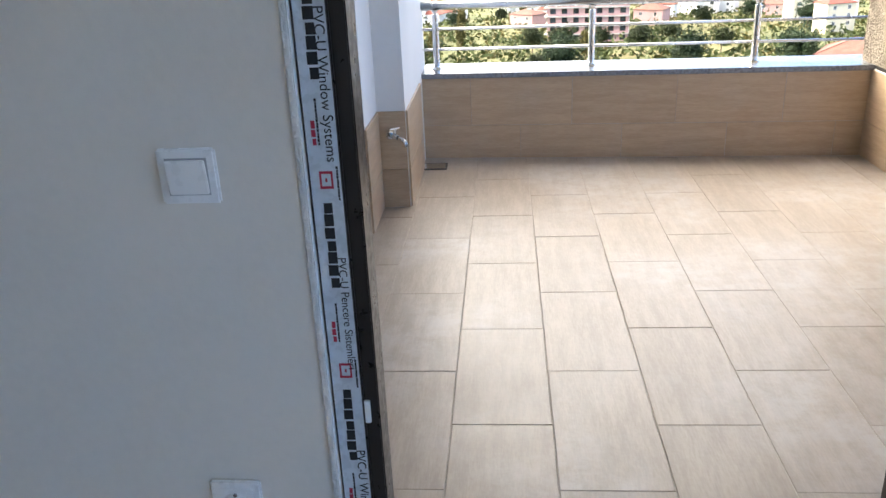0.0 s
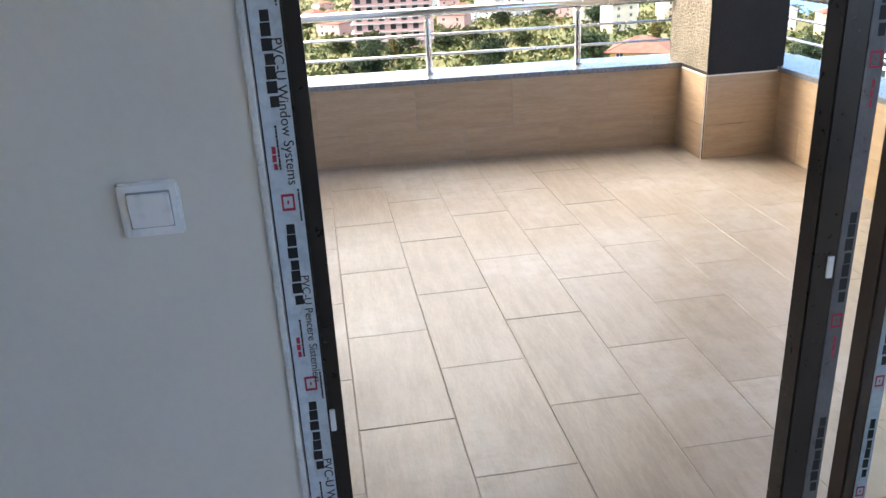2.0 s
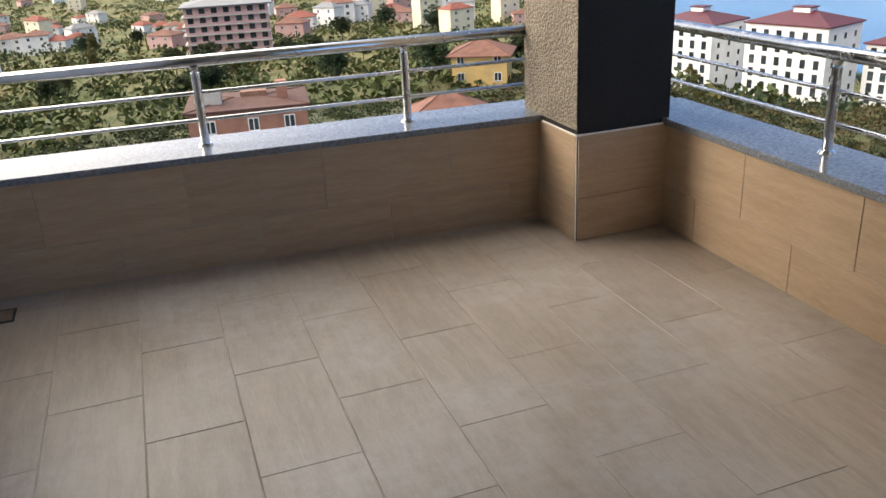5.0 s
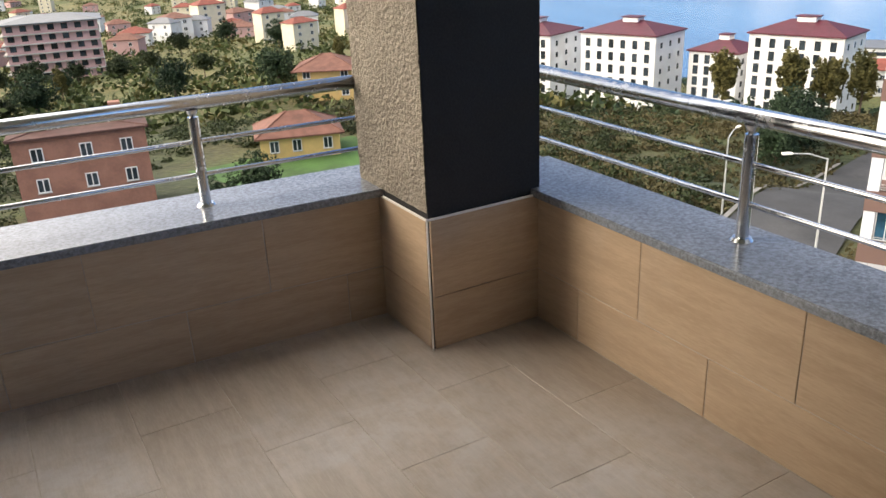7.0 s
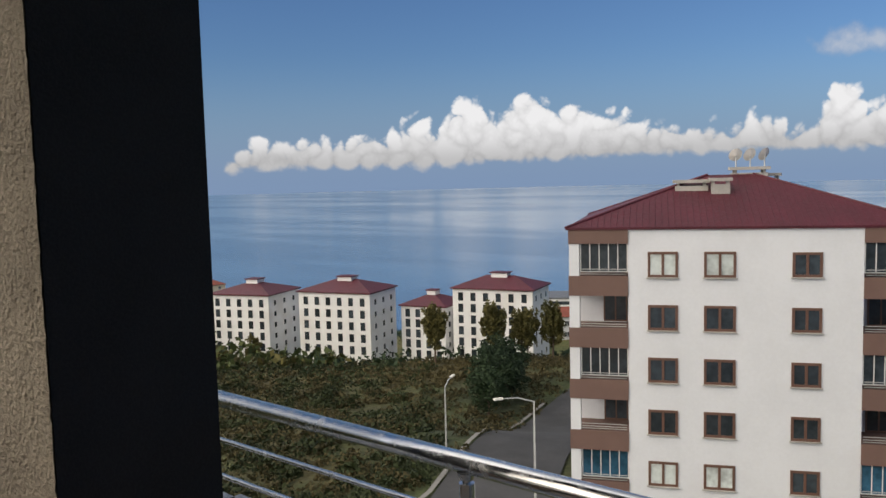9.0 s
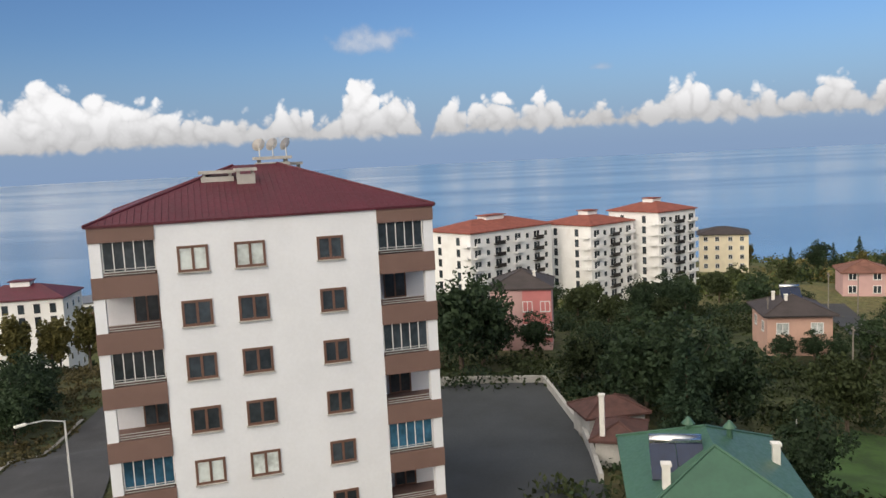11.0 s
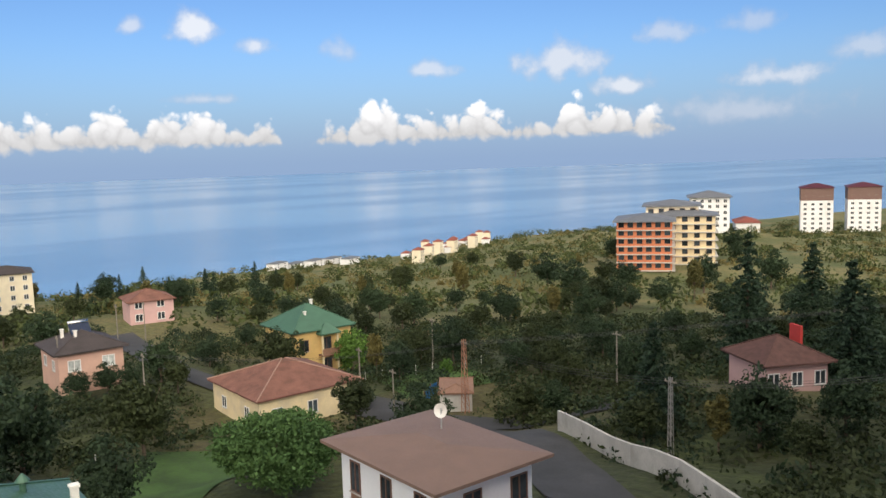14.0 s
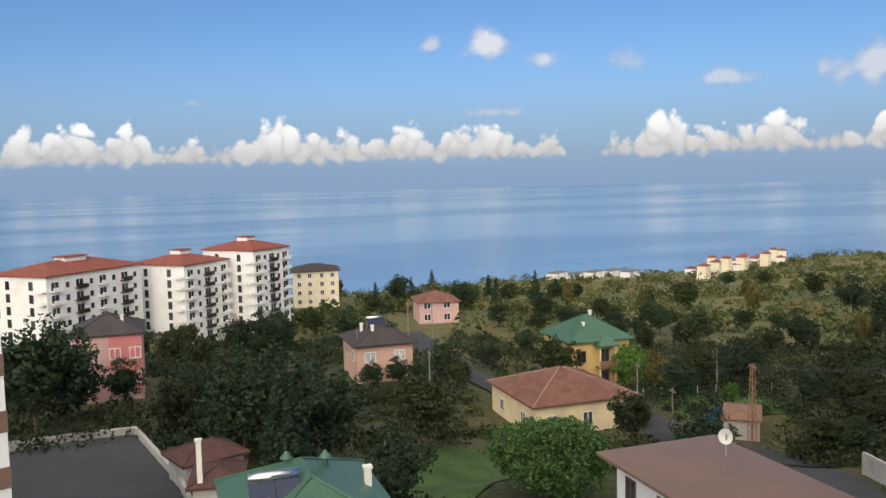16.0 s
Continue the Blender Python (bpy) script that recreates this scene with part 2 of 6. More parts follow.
def ground_mat(name):
    m = bpy.data.materials.new(name)
    m.use_nodes = True
    q = Nodes(m.node_tree)
    bsdf = m.node_tree.nodes["Principled BSDF"]
    at = q.nodes.new("ShaderNodeNewGeometry").outputs["Position"]
    a = q.ramp(q.noise(at, 0.03, 5.0), 0.38, 0.62)
    b = q.ramp(q.noise(at, 0.15, 5.0), 0.4, 0.65)
    c = q.noise(at, 1.3, 4.0)
    reach = q.nodes.new("ShaderNodeVectorMath")
    reach.operation = "LENGTH"
    q.put(reach.inputs[0], at)
    # far meadows paler and yellower, with sunlight on them put into the colour
    lit_open_land = q.ramp(reach.outputs["Value"], 110.0, 210.0)
    colour = q.mix(a, (0.030, 0.040, 0.015), (0.075, 0.066, 0.026))
    colour = q.mix(lit_open_land, colour, q.mix(a, (0.075, 0.090, 0.026), (0.16, 0.14, 0.055)))
    colour = q.mix(q.math("MULTIPLY", b, 0.5), colour, (0.062, 0.082, 0.023))
    colour = q.mix(1.0, colour, q.ramp(c, 0.3, 0.7, 0.7, 1.3), "MULTIPLY")
    q.put(bsdf.inputs["Base Color"], colour)
    bsdf.inputs["Roughness"].default_value = 0.95
    bump = q.nodes.new("ShaderNodeBump")
    bump.inputs["Strength"].default_value, bump.inputs["Distance"].default_value = 0.6, 0.4
    q.put(bump.inputs["Height"], c)
    q.put(bsdf.inputs["Normal"], bump.outputs[0])
    return m


def sea_mat(name):
    m = bpy.data.materials.new(name)
    m.use_nodes = True
    q = Nodes(m.node_tree)
    bsdf = m.node_tree.nodes["Principled BSDF"]
    at = q.nodes.new("ShaderNodeNewGeometry").outputs["Position"]
    along = q.stretch(at, (1.0, 0.28, 1.0))
    s = q.ramp(q.noise(along, 0.0035, 5.0, 0.6), 0.4, 0.62)
    s2 = q.ramp(q.noise(along, 0.02, 4.0, 0.6), 0.4, 0.65)
    colour = q.mix(s, (0.08, 0.155, 0.28), (0.10, 0.18, 0.31))
    colour = q.mix(q.math("MULTIPLY", s2, 0.12), colour, (0.16, 0.24, 0.36))
    q.put(bsdf.inputs["Base Color"], colour)
    q.put(bsdf.inputs["Roughness"], q.ramp(s, 0.0, 1.0, 0.21, 0.155))
    bsdf.inputs["Specular IOR Level"].default_value = 0.5
    b = q.nodes.new("ShaderNodeBump")
    b.inputs["Strength"].default_value, b.inputs["Distance"].default_value = 0.08, 1.0
    q.put(b.inputs["Height"], q.noise(along, 0.12, 4.0))
    q.put(bsdf.inputs["Normal"], b.outputs[0])
    return m


M_TILE = tile_mat("floor_tile", (0.44, 0.37, 0.305), (0.35, 0.29, 0.235), (6.0, 0.8, 1.0), 0.6)
M_WTILE_X = tile_mat("wall_tile_along_x", (0.53, 0.395, 0.27), (0.43, 0.31, 0.205), (0.7, 1.0, 6.0))
M_WTILE_Y = tile_mat("wall_tile_along_y", (0.53, 0.395, 0.27), (0.43, 0.31, 0.205), (1.0, 0.7, 6.0))
M_GROUT = mat("grout", (0.46, 0.41, 0.35), 0.9, var=0.25, scale=6, fine=90)
M_TRIM = mat("white_trim", (0.78, 0.76, 0.72), 0.5, var=0.06)
M_GRANITE = mat("granite", (0.215, 0.232, 0.265), 0.13, var=0.42, scale=80, fine=260, bump=0.03)
M_STUCCO = mat("rough_stucco", (0.29, 0.25, 0.20), 0.95, var=0.2, scale=5, fine=70, bump=1.0, relief=0.03)
M_STUCCO_W = mat("rough_white_stucco", (0.66, 0.64, 0.60), 0.95, var=0.12, scale=5, fine=70, bump=1.0, relief=0.03)
M_DARK = mat("anthracite_plaster", (0.022, 0.021, 0.022), 0.9, var=0.15, scale=4, fine=120, bump=0.3)
M_GAP_SHADE = mat("switch_gap_shade", (0.42, 0.43, 0.45), 0.6, var=0.02, bump=0)
M_WHITE = mat("white_paint", (0.72, 0.72, 0.72), 0.8, var=0.03, scale=1.5, fine=30, bump=0.04)
M_ROOM = mat("warm_white_paint", (0.78, 0.735, 0.67), 0.7, var=0.04, scale=2.5, fine=60, bump=0.06)
M_CEIL = mat("ceiling_paint", (0.82, 0.82, 0.80), 0.85, var=0.03, bump=0.04)
M_STEEL = mat("stainless_steel", (0.66, 0.67, 0.69), 0.2, 1.0, var=0.05, scale=4, fine=30, bump=0)
M_PVC_DARK = mat("dark_brown_profile", (0.018, 0.014, 0.013), 0.35, var=0.2, scale=6, fine=60, bump=0.05)
M_PVC_BROWN = mat("brown_profile", (0.06, 0.035, 0.028), 0.4, var=0.3, scale=5, fine=60, bump=0.05)
M_FILM = mat("protective_film", (0.56, 0.62, 0.68), 0.3, var=0.1, scale=14, fine=60, bump=0.25)
M_FILM_GREY = mat("grey_protective_film", (0.13, 0.13, 0.14), 0.35, var=0.15, scale=14, fine=60, bump=0.2)
M_INK = mat("black_ink", (0.012, 0.012, 0.014), 0.6, var=0.1, bump=0)
M_RED = mat("red_ink", (0.42, 0.03, 0.06), 0.6, var=0.15, bump=0)
M_SWITCH = mat("switch_plastic", (0.90, 0.90, 0.90), 0.3, var=0.02, bump=0)
M_PLASTER = mat("plaster_edge", (0.74, 0.73, 0.71), 0.9, var=0.12, scale=20, fine=90, bump=0.5)
M_WOODFLOOR = mat("room_floor", (0.55, 0.50, 0.42), 0.5, var=0.2, scale=3)
M_GLASS = clear_glass("clear_glass")
M_PANE = glass_mat("window_pane", (0.035, 0.045, 0.055))
M_PANE_L = glass_mat("window_pane_curtain", (0.42, 0.46, 0.46), 0.1)
M_PANE_B = glass_mat("window_pane_blue", (0.03, 0.09, 0.15))
M_WB = mat("block_white_render", (0.74, 0.765, 0.82), 0.85, var=0.04, scale=0.4, fine=6, bump=0.1, dirt=(0.70, 0.71, 0.75))
M_BROWN = mat("brown_render", (0.17, 0.105, 0.09), 0.8, var=0.08, scale=0.8, fine=8)
M_TOWER = mat("tower_white_render", (0.75, 0.755, 0.765), 0.85, var=0.06, scale=0.3, fine=3, dirt=(0.62, 0.60, 0.58))
M_FRAME_BR = mat("brown_window_frame", (0.14, 0.075, 0.055), 0.5, var=0.15)
M_FRAME_W = mat("white_window_frame", (0.75, 0.75, 0.75), 0.4, var=0.05)
M_ROOF_RED = mat("dark_red_sheet_roof", (0.078, 0.010, 0.021), 0.5, var=0.2, scale=0.6, fine=6, bump=0.2)
M_ROOF_TILE = mat("clay_tile_roof", (0.165, 0.075, 0.055), 0.85, var=0.3, scale=0.8, fine=7, bump=0.6, relief=0.08)
M_ROOF_ORANGE = mat("orange_tile_roof", (0.21, 0.060, 0.043), 0.85, var=0.25, scale=0.8, fine=5, bump=0.5, relief=0.08)
M_ROOF_BROWN = mat("brown_sheet_roof", (0.19, 0.125, 0.10), 0.6, var=0.12, scale=0.5, fine=9, bump=0.3, relief=0.05)
M_ROOF_GREEN = mat("green_sheet_roof", (0.05, 0.12, 0.078), 0.45, var=0.15, scale=0.6, fine=5, bump=0.2)
M_ROOF_DARK = mat("dark_slate_roof", (0.045, 0.036, 0.036), 0.7, var=0.25, scale=0.6, fine=6, bump=0.4, relief=0.05)
M_ROOF_GREY = mat("grey_sheet_roof", (0.13, 0.14, 0.16), 0.5, var=0.15, scale=0.6)
M_YELLOW = mat("yellow_render", (0.62, 0.43, 0.17), 0.85, var=0.1, scale=0.6, fine=5, dirt=(0.46, 0.33, 0.16))
M_CREAM = mat("cream_render", (0.70, 0.59, 0.38), 0.85, var=0.1, scale=0.6, fine=5, dirt=(0.5, 0.44, 0.34))
M_CREAM_W = mat("pale_cream_render", (0.72, 0.65, 0.50), 0.85, var=0.08, scale=0.6, fine=5)
M_PINK = mat("salmon_render", (0.56, 0.36, 0.29), 0.85, var=0.08, scale=0.6, fine=5)
M_PINK_W = mat("pale_pink_render", (0.54, 0.35, 0.34), 0.85, var=0.08, scale=0.6, fine=5)
M_ROSE = mat("rose_render", (0.55, 0.20, 0.20), 0.85, var=0.08, scale=0.6, fine=5)
M_ORANGE = mat("bare_orange_brick", (0.50, 0.17, 0.08), 0.9, var=0.15, scale=0.6, fine=5)
M_RED_WALL = mat("red_render", (0.45, 0.045, 0.04), 0.8, var=0.12, scale=0.8, fine=6)
M_BRICK = mat("bare_brick", (0.30, 0.15, 0.11), 0.9, var=0.2, scale=0.7, fine=6)
M_CONC = mat("concrete", (0.42, 0.41, 0.39), 0.9, var=0.15, scale=0.7, fine=6, dirt=(0.26, 0.25, 0.22))
M_WOOD = mat("weathered_wood", (0.23, 0.13, 0.09), 0.8, var=0.2, scale=4)
M_ASPHALT = mat("asphalt", (0.042, 0.043, 0.047), 0.85, var=0.3, scale=0.25, fine=4, dirt=(0.075, 0.075, 0.078))
M_PAVER = mat("grey_pavers", (0.045, 0.05, 0.055), 0.85, var=0.25, scale=0.2, fine=5)
M_KERB = mat("kerb_stone", (0.22, 0.215, 0.21), 0.9, var=0.15)
M_LAMP = mat("galvanised_steel", (0.55, 0.56, 0.56), 0.5, 0.6, var=0.1)
M_ROOF_OLD = mat("old_rusty_roof", (0.085, 0.040, 0.034), 0.85, var=0.3, scale=1.5, fine=8)
M_AUTUMN_FAR = leaf_mat("ochre_leaves", (0.055, 0.055, 0.018), (0.20, 0.165, 0.06))
M_RUST = mat("rusty_lattice", (0.30, 0.15, 0.10), 0.8, var=0.3, scale=3)
M_POLE = mat("weathered_pole", (0.20, 0.18, 0.155), 0.9, var=0.2)
M_CAP = mat("pale_hip_tile", (0.30, 0.19, 0.15), 0.9, var=0.2)
M_WIRE = mat("cable", (0.05, 0.05, 0.055), 0.6, var=0.1, bump=0)
M_BLUE = mat("blue_tarpaulin", (0.04, 0.20, 0.48), 0.5, var=0.2, scale=2)
M_SOLAR = mat("solar_collector", (0.012, 0.02, 0.05), 0.15, var=0.2, scale=2, bump=0)
M_BARK = mat("bark", (0.11, 0.08, 0.06), 0.95, var=0.3, scale=3, fine=25, bump=0.6)
M_LEAF = leaf_mat("broad_leaves", (0.011, 0.020, 0.008), (0.046, 0.060, 0.020))
M_LEAF_DARK = leaf_mat("dark_leaves", (0.010, 0.022, 0.012), (0.035, 0.06, 0.025))
M_LEAF_AUT = leaf_mat("autumn_leaves", (0.045, 0.05, 0.016), (0.16, 0.135, 0.042))
M_LEAF_BRIGHT = leaf_mat("bright_leaves", (0.035, 0.09, 0.015), (0.12, 0.22, 0.04))
# paler than broad_leaves: sunlight on the far woods is in the colour
M_LEAF_FAR_LIT = leaf_mat("far_leaves_lit", (0.022, 0.036, 0.011), (0.095, 0.115, 0.034))
M_NEEDLE = leaf_mat("needles", (0.010, 0.025, 0.015), (0.036, 0.065, 0.034))
M_SCRUB = leaf_mat("scrub_leaves", (0.024, 0.028, 0.012), (0.105, 0.085, 0.036))
M_GRASS_D = mat("rough_grass", (0.048, 0.098, 0.022), 0.95, var=0.45, scale=0.25, fine=3, bump=0.5, relief=0.1)
M_GRASS = mat("lawn", (0.045, 0.105, 0.020), 0.95, var=0.4, scale=0.2, fine=3, bump=0.5, relief=0.1)
M_GROUND = ground_mat("hillside")
M_SEA = sea_mat("sea_water")

# ---- building helpers ----


def bx(bm, x0, x1, y0, y1, z0, z1, bevel=0.0):
    made = bmesh.ops.create_cube(bm, size=1.0, matrix=Matrix.LocRotScale(((x0 + x1) / 2, (y0 + y1) / 2, (z0 + z1) / 2), None, (x1 - x0, y1 - y0, z1 - z0)))
    if bevel:
        edges = list({e for v in made["verts"] for e in v.link_edges})
        bmesh.ops.bevel(bm, geom=edges, offset=bevel, segments=2, affect="EDGES")
    return bm


def rod(bm, a, b, r0, r1=None, n=10):
    a, b = Vector(a), Vector(b)
    d = b - a
    m = Matrix.Translation((a + b) / 2) @ d.to_track_quat("Z", "Y").to_matrix().to_4x4()
    bmesh.ops.create_cone(bm, cap_ends=True, segments=n, radius1=r0, radius2=r0 if r1 is None else r1, depth=d.length, matrix=m)
    return bm


def sweep(points, r, n=6):
    """One connected tube through the points."""
    bm = bmesh.new()
    rings = []
    for i, p in enumerate(points):
        d = (points[min(i + 1, len(points) - 1)] - points[max(i - 1, 0)]).normalized()
        q = d.to_track_quat("Z", "Y")
        rings.append([bm.verts.new(p + q @ Vector((r * math.cos(2 * math.pi * k / n), r * math.sin(2 * math.pi * k / n), 0))) for k in range(n)])
    for a, b in zip(rings, rings[1:]):
        for k in range(n):
            bm.faces.new((a[k], a[(k + 1) % n], b[(k + 1) % n], b[k]))
    bm.faces.new(rings[0][::-1])
    bm.faces.new(rings[-1])
    return bm


def box(x0, x1, y0, y1, z0, z1, bevel=0.0):
    return bx(bmesh.new(), x0, x1, y0, y1, z0, z1, bevel)


def mesh_of(bm, name, material):
    me = bpy.data.meshes.new(name)
    bm.to_mesh(me)
    bm.free()
    me.materials.append(material)
    return me


def part(name, bm, material, parent, label=""):
    ob = new(name, mesh_of(bm, name, material) if isinstance(bm, bmesh.types.BMesh) else bm)
    ob.parent = parent
    return tagged(ob, label) if label else ob


def thing(name, at, label, category, group="", turn=0.0):
    ob = new(name)
    ob.matrix_world = pose(*at, 0, 0, turn)
    return tagged(ob, label, category, group)


def setting(name, bm, material, label="", category=""):
    return tagged(new(name, mesh_of(bm, name, material)), label, category, kind="structure")


def smooth(ob):
    for p in ob.data.polygons:
        p.use_smooth = True
    return ob


# ---- the balcony and the room ----
XR, YF = 2.69, 5.575          # inner faces of the two parapets, the far one at its corner column
SKEW = Matrix.Translation((2.2, YF, 0)) @ Matrix.Rotation(radians(-3.5), 4, "Z") @ Matrix.Translation((-2.2, -YF, 0))  # the far parapet runs slightly off square
COL = (2.235, 2.705, 5.218, 5.74)
TOP = 0.50                   # height of the tiling
CEIL = 2.75
WALL_Y = 1.885               # face of the room's wall with the balcony door

floor = setting("floor", box(-0.60, 3.05, 2.06, 5.95, -0.22, -0.0015), M_GROUT, "tiled balcony floor with pale joints", "floor")
setting("floor_room", box(-3.0, 2.5, -3.2, 2.06, -0.22, -0.004), M_WOODFLOOR, "floor of the room", "floor")
# soffit out of view, put in to cut sky light on the tiles
setting("ceiling", box(-0.62, 3.06, 2.06, 5.96, 3.05, 3.2), M_CEIL, "unseen white balcony soffit that cuts the sky light", "ceiling")
setting("trim_beam_far", box(-0.62, 3.06, 5.50, 5.96, CEIL, 3.05), M_WB, "white edge beam over the terrace", "beam")
setting("trim_beam_side", box(2.60, 3.06, 1.95, 5.50, CEIL, 3.05), M_WB, "white edge beam over the terrace", "beam")
setting("ceiling_room", box(-3.0, 2.5, -3.2, 2.06, 2.70, 2.95), M_CEIL, "white room ceiling", "ceiling")
wall_far = setting("wall_parapet_far", box(-0.35, COL[0], YF + 0.0025, 5.96, -0.2, TOP - 0.012), M_GROUT, "low parapet clad in beige stoneware", "wall")
wall_side = setting("wall_parapet_side", box(XR + 0.0025, 2.97, 1.95, 5.90, -0.2, TOP - 0.012), M_GROUT, "low parapet clad in beige stoneware", "wall")
# wall with the balcony door, round the opening from x = -0.09 to 2.62 up to 2.2
setting("wall_door_left", box(-3.0, -0.092, WALL_Y, 2.06, -0.2, 2.70), M_ROOM, "smooth white painted room wall", "wall")
setting("wall_door_above", box(-0.092, 2.5, WALL_Y, 2.06, 2.22, 2.70), M_ROOM, "white wall above the balcony door", "wall")
setting("wall_door_end", box(2.36, 2.5, WALL_Y, 2.06, -0.2, 2.22), M_ROOM, "white wall beside the balcony door", "wall")
setting("wall_room_left", box(-3.2, -3.0, -3.2, 2.06, -0.2, 2.95), M_ROOM, "white room wall", "wall")
# unseen opening added so daylight reaches the wall with the switch
for wall_name, y0, y1, z0, z1 in (("wall_room_right_low", -3.2, 2.06, -0.2, 0.5), ("wall_room_right_top", -3.2, 2.06, 2.45, 2.95),
                                  ("wall_room_right_near", -3.2, -2.7, 0.5, 2.45), ("wall_room_right_end", 1.4, 2.06, 0.5, 2.45)):
    setting(wall_name, box(2.5, 2.53, y0, y1, z0, z1), M_ROOM, "white room wall round an added opening that lets daylight in", "wall")
setting("wall_room_back", box(-3.2, 2.52, -3.4, -3.2, -0.2, 2.95), M_ROOM, "white room wall", "wall")
# outer wall beside the balcony, with the glazed side door from y = 2.5 to 4.44
setting("wall_side_near", box(-0.85, -0.60, 2.06, 2.5, -0.2, 2.75), M_STUCCO_W, "rough white stucco outer wall", "wall")
setting("wall_side_above", box(-0.85, -0.60, 2.5, 4.44, 2.2, 2.75), M_STUCCO_W, "rough white stucco outer wall", "wall")
setting("wall_pier", box(-0.85, -0.457, 4.445, 4.825, -0.2, 2.75), M_STUCCO_W, "rough white stucco pier", "wall")
setting("wall_pier_end", box(-0.85, -0.312, 4.825, 5.96, -0.2, 2.75), M_WHITE, "smooth white pier", "wall")
setting("trim_pier_side", box(-0.457, -0.4545, 4.447, 4.825, TOP + 0.006, 2.75), M_WHITE, "smooth white pier side", "trim")
setting("wall_inner_room", box(-3.0, -2.8, 2.06, 5.96, -0.2, 2.75), M_CREAM_W, "cream wall of the neighbouring room", "wall")
setting("wall_inner_room_end", box(-2.8, -0.85, 5.76, 5.96, -0.2, 2.75), M_CREAM_W, "cream wall of the neighbouring room", "wall")
setting("floor_inner_room", box(-2.8, -0.62, 2.06, 5.76, -0.2, -0.004), M_WOODFLOOR, "floor of the neighbouring room", "floor")
setting("ceiling_inner_room", box(-3.0, -0.62, 2.06, 5.96, 2.75, 2.95), M_CEIL, "ceiling of the neighbouring room", "ceiling")
# the block that the flat belongs to, above, below and beside
# unseen mass above, sized to keep the sun off balcony and near slope
setting("wall_block_above", box(-18, -0.62, -75, 5.96, 2.96, 17.0), M_WB, "added white upper mass of the block, unseen, shading balcony and slope", "wall")
setting("wall_block_below", box(-18, 3.05, -75, 5.96, -24.0, -0.23), M_WB, "white lower storeys of the block", "wall")
setting("wall_block_roof", box(-0.62, 2.52, -75, 2.06, 2.96, 3.3), M_WB, "white roof parapet of the block", "wall")
setting("wall_block_beside", box(-18, 2.6, -75, -3.45, -0.22, 2.95), M_WB, "white storey of the block", "wall")
setting("wall_block_behind", box(-18, -3.25, -3.4, 5.96, -0.22, 2.95), M_WB, "white storey of the block", "wall")


def tile_mesh(w, l, t, name, material, axis):
    """A tile w by l, t thick, its outer edges eased. axis: the way its face looks."""
    bm = box(-w / 2, w / 2, -l / 2, l / 2, -t, 0)
    top = [e for e in bm.edges if all(abs(v.co.z) < 1e-6 for v in e.verts)]
    bmesh.ops.bevel(bm, geom=top, offset=0.0015, segments=1, affect="EDGES")
    if axis == "-y":
        bmesh.ops.transform(bm, matrix=Matrix.Rotation(radians(90), 4, "X"), verts=bm.verts)
    elif axis == "-x":
        bmesh.ops.transform(bm, matrix=Matrix.Rotation(radians(-90), 4, "Y") @ Matrix.Rotation(radians(-90), 4, "Z"), verts=bm.verts)
    elif axis == "+x":
        bmesh.ops.transform(bm, matrix=Matrix.Rotation(radians(90), 4, "Y") @ Matrix.Rotation(radians(90), 4, "Z"), verts=bm.verts)
    return mesh_of(bm, name, material)


TILE_CACHE = {}


def lay(parent, w, l, at, material, axis="+z", t=0.010):
    if w < 0.015 or l < 0.015:
        return
    key = (round(w, 3), round(l, 3), material.name, axis)
    if key not in TILE_CACHE:
        TILE_CACHE[key] = tile_mesh(w, l, t, "tile", material, axis)
    ob = new("tile", TILE_CACHE[key])
    ob.parent = parent
    ob.location = Vector(at) + Vector((random.uniform(-1, 1), random.uniform(-1, 1), random.uniform(-1, 1))) * 0.0006


def clad(parent, axis, plane, u0, u1, bands, joints, material, joint=0.003):
    """Wall tiles on the plane from u0 to u1; bands: rows (z0, z1, first joint along u)."""
    for (z0, z1), start in zip(bands, joints):
        cuts = [u0, *sorted(c for c in (start + 0.6 * k for k in range(-12, 13)) if u0 + 0.01 < c < u1 - 0.01), u1]
        for a, b in zip(cuts, cuts[1:]):
            mid = ((a + b) / 2, plane, (z0 + z1) / 2) if axis == "-y" else (plane, (a + b) / 2, (z0 + z1) / 2)
            lay(parent, b - a - joint, z1 - z0 - joint, mid, material, axis)


def coping(name, x0, x1, y0, y1):
    bm = box(x0, x1, y0, y1, TOP - 0.008, TOP + 0.022, 0.004)
    return setting(name, bm, M_GRANITE, "polished grey granite coping on the parapet", "coping")


wall_far.matrix_world = SKEW
coping("trim_coping_far", -0.34, 2.96, YF - 0.02, 5.92).matrix_world = SKEW
coping("trim_coping_side", XR - 0.025, 2.985, 1.95, YF - 0.045)

# corner column: rough stucco on one face, anthracite on the other, tiled foot
column = thing("corner_column", (COL[0], COL[2], 0), "square corner column with rough beige and anthracite faces above a tiled foot", "column")
COL_W, COL_D = COL[1] - COL[0], COL[3] - COL[2]
shaft_bm = box(0, COL_W, 0, COL_D, 0.0, CEIL)
part("shaft", shaft_bm, M_DARK, column, "matt anthracite plaster")
face = bmesh.new()
bmesh.ops.create_grid(face, x_segments=24, y_segments=110, size=0.5)
for v in face.verts:
    y, z = (v.co.x + 0.5) * COL_D, TOP + 0.02 + (v.co.y + 0.5) * (CEIL - TOP - 0.02)
    p = Vector((0, y, z))
    lump = noise.fractal(p * 55, 0.8, 2.0, 3) * 0.004
    v.co = Vector((-0.005 - max(lump, -0.002), y, z))
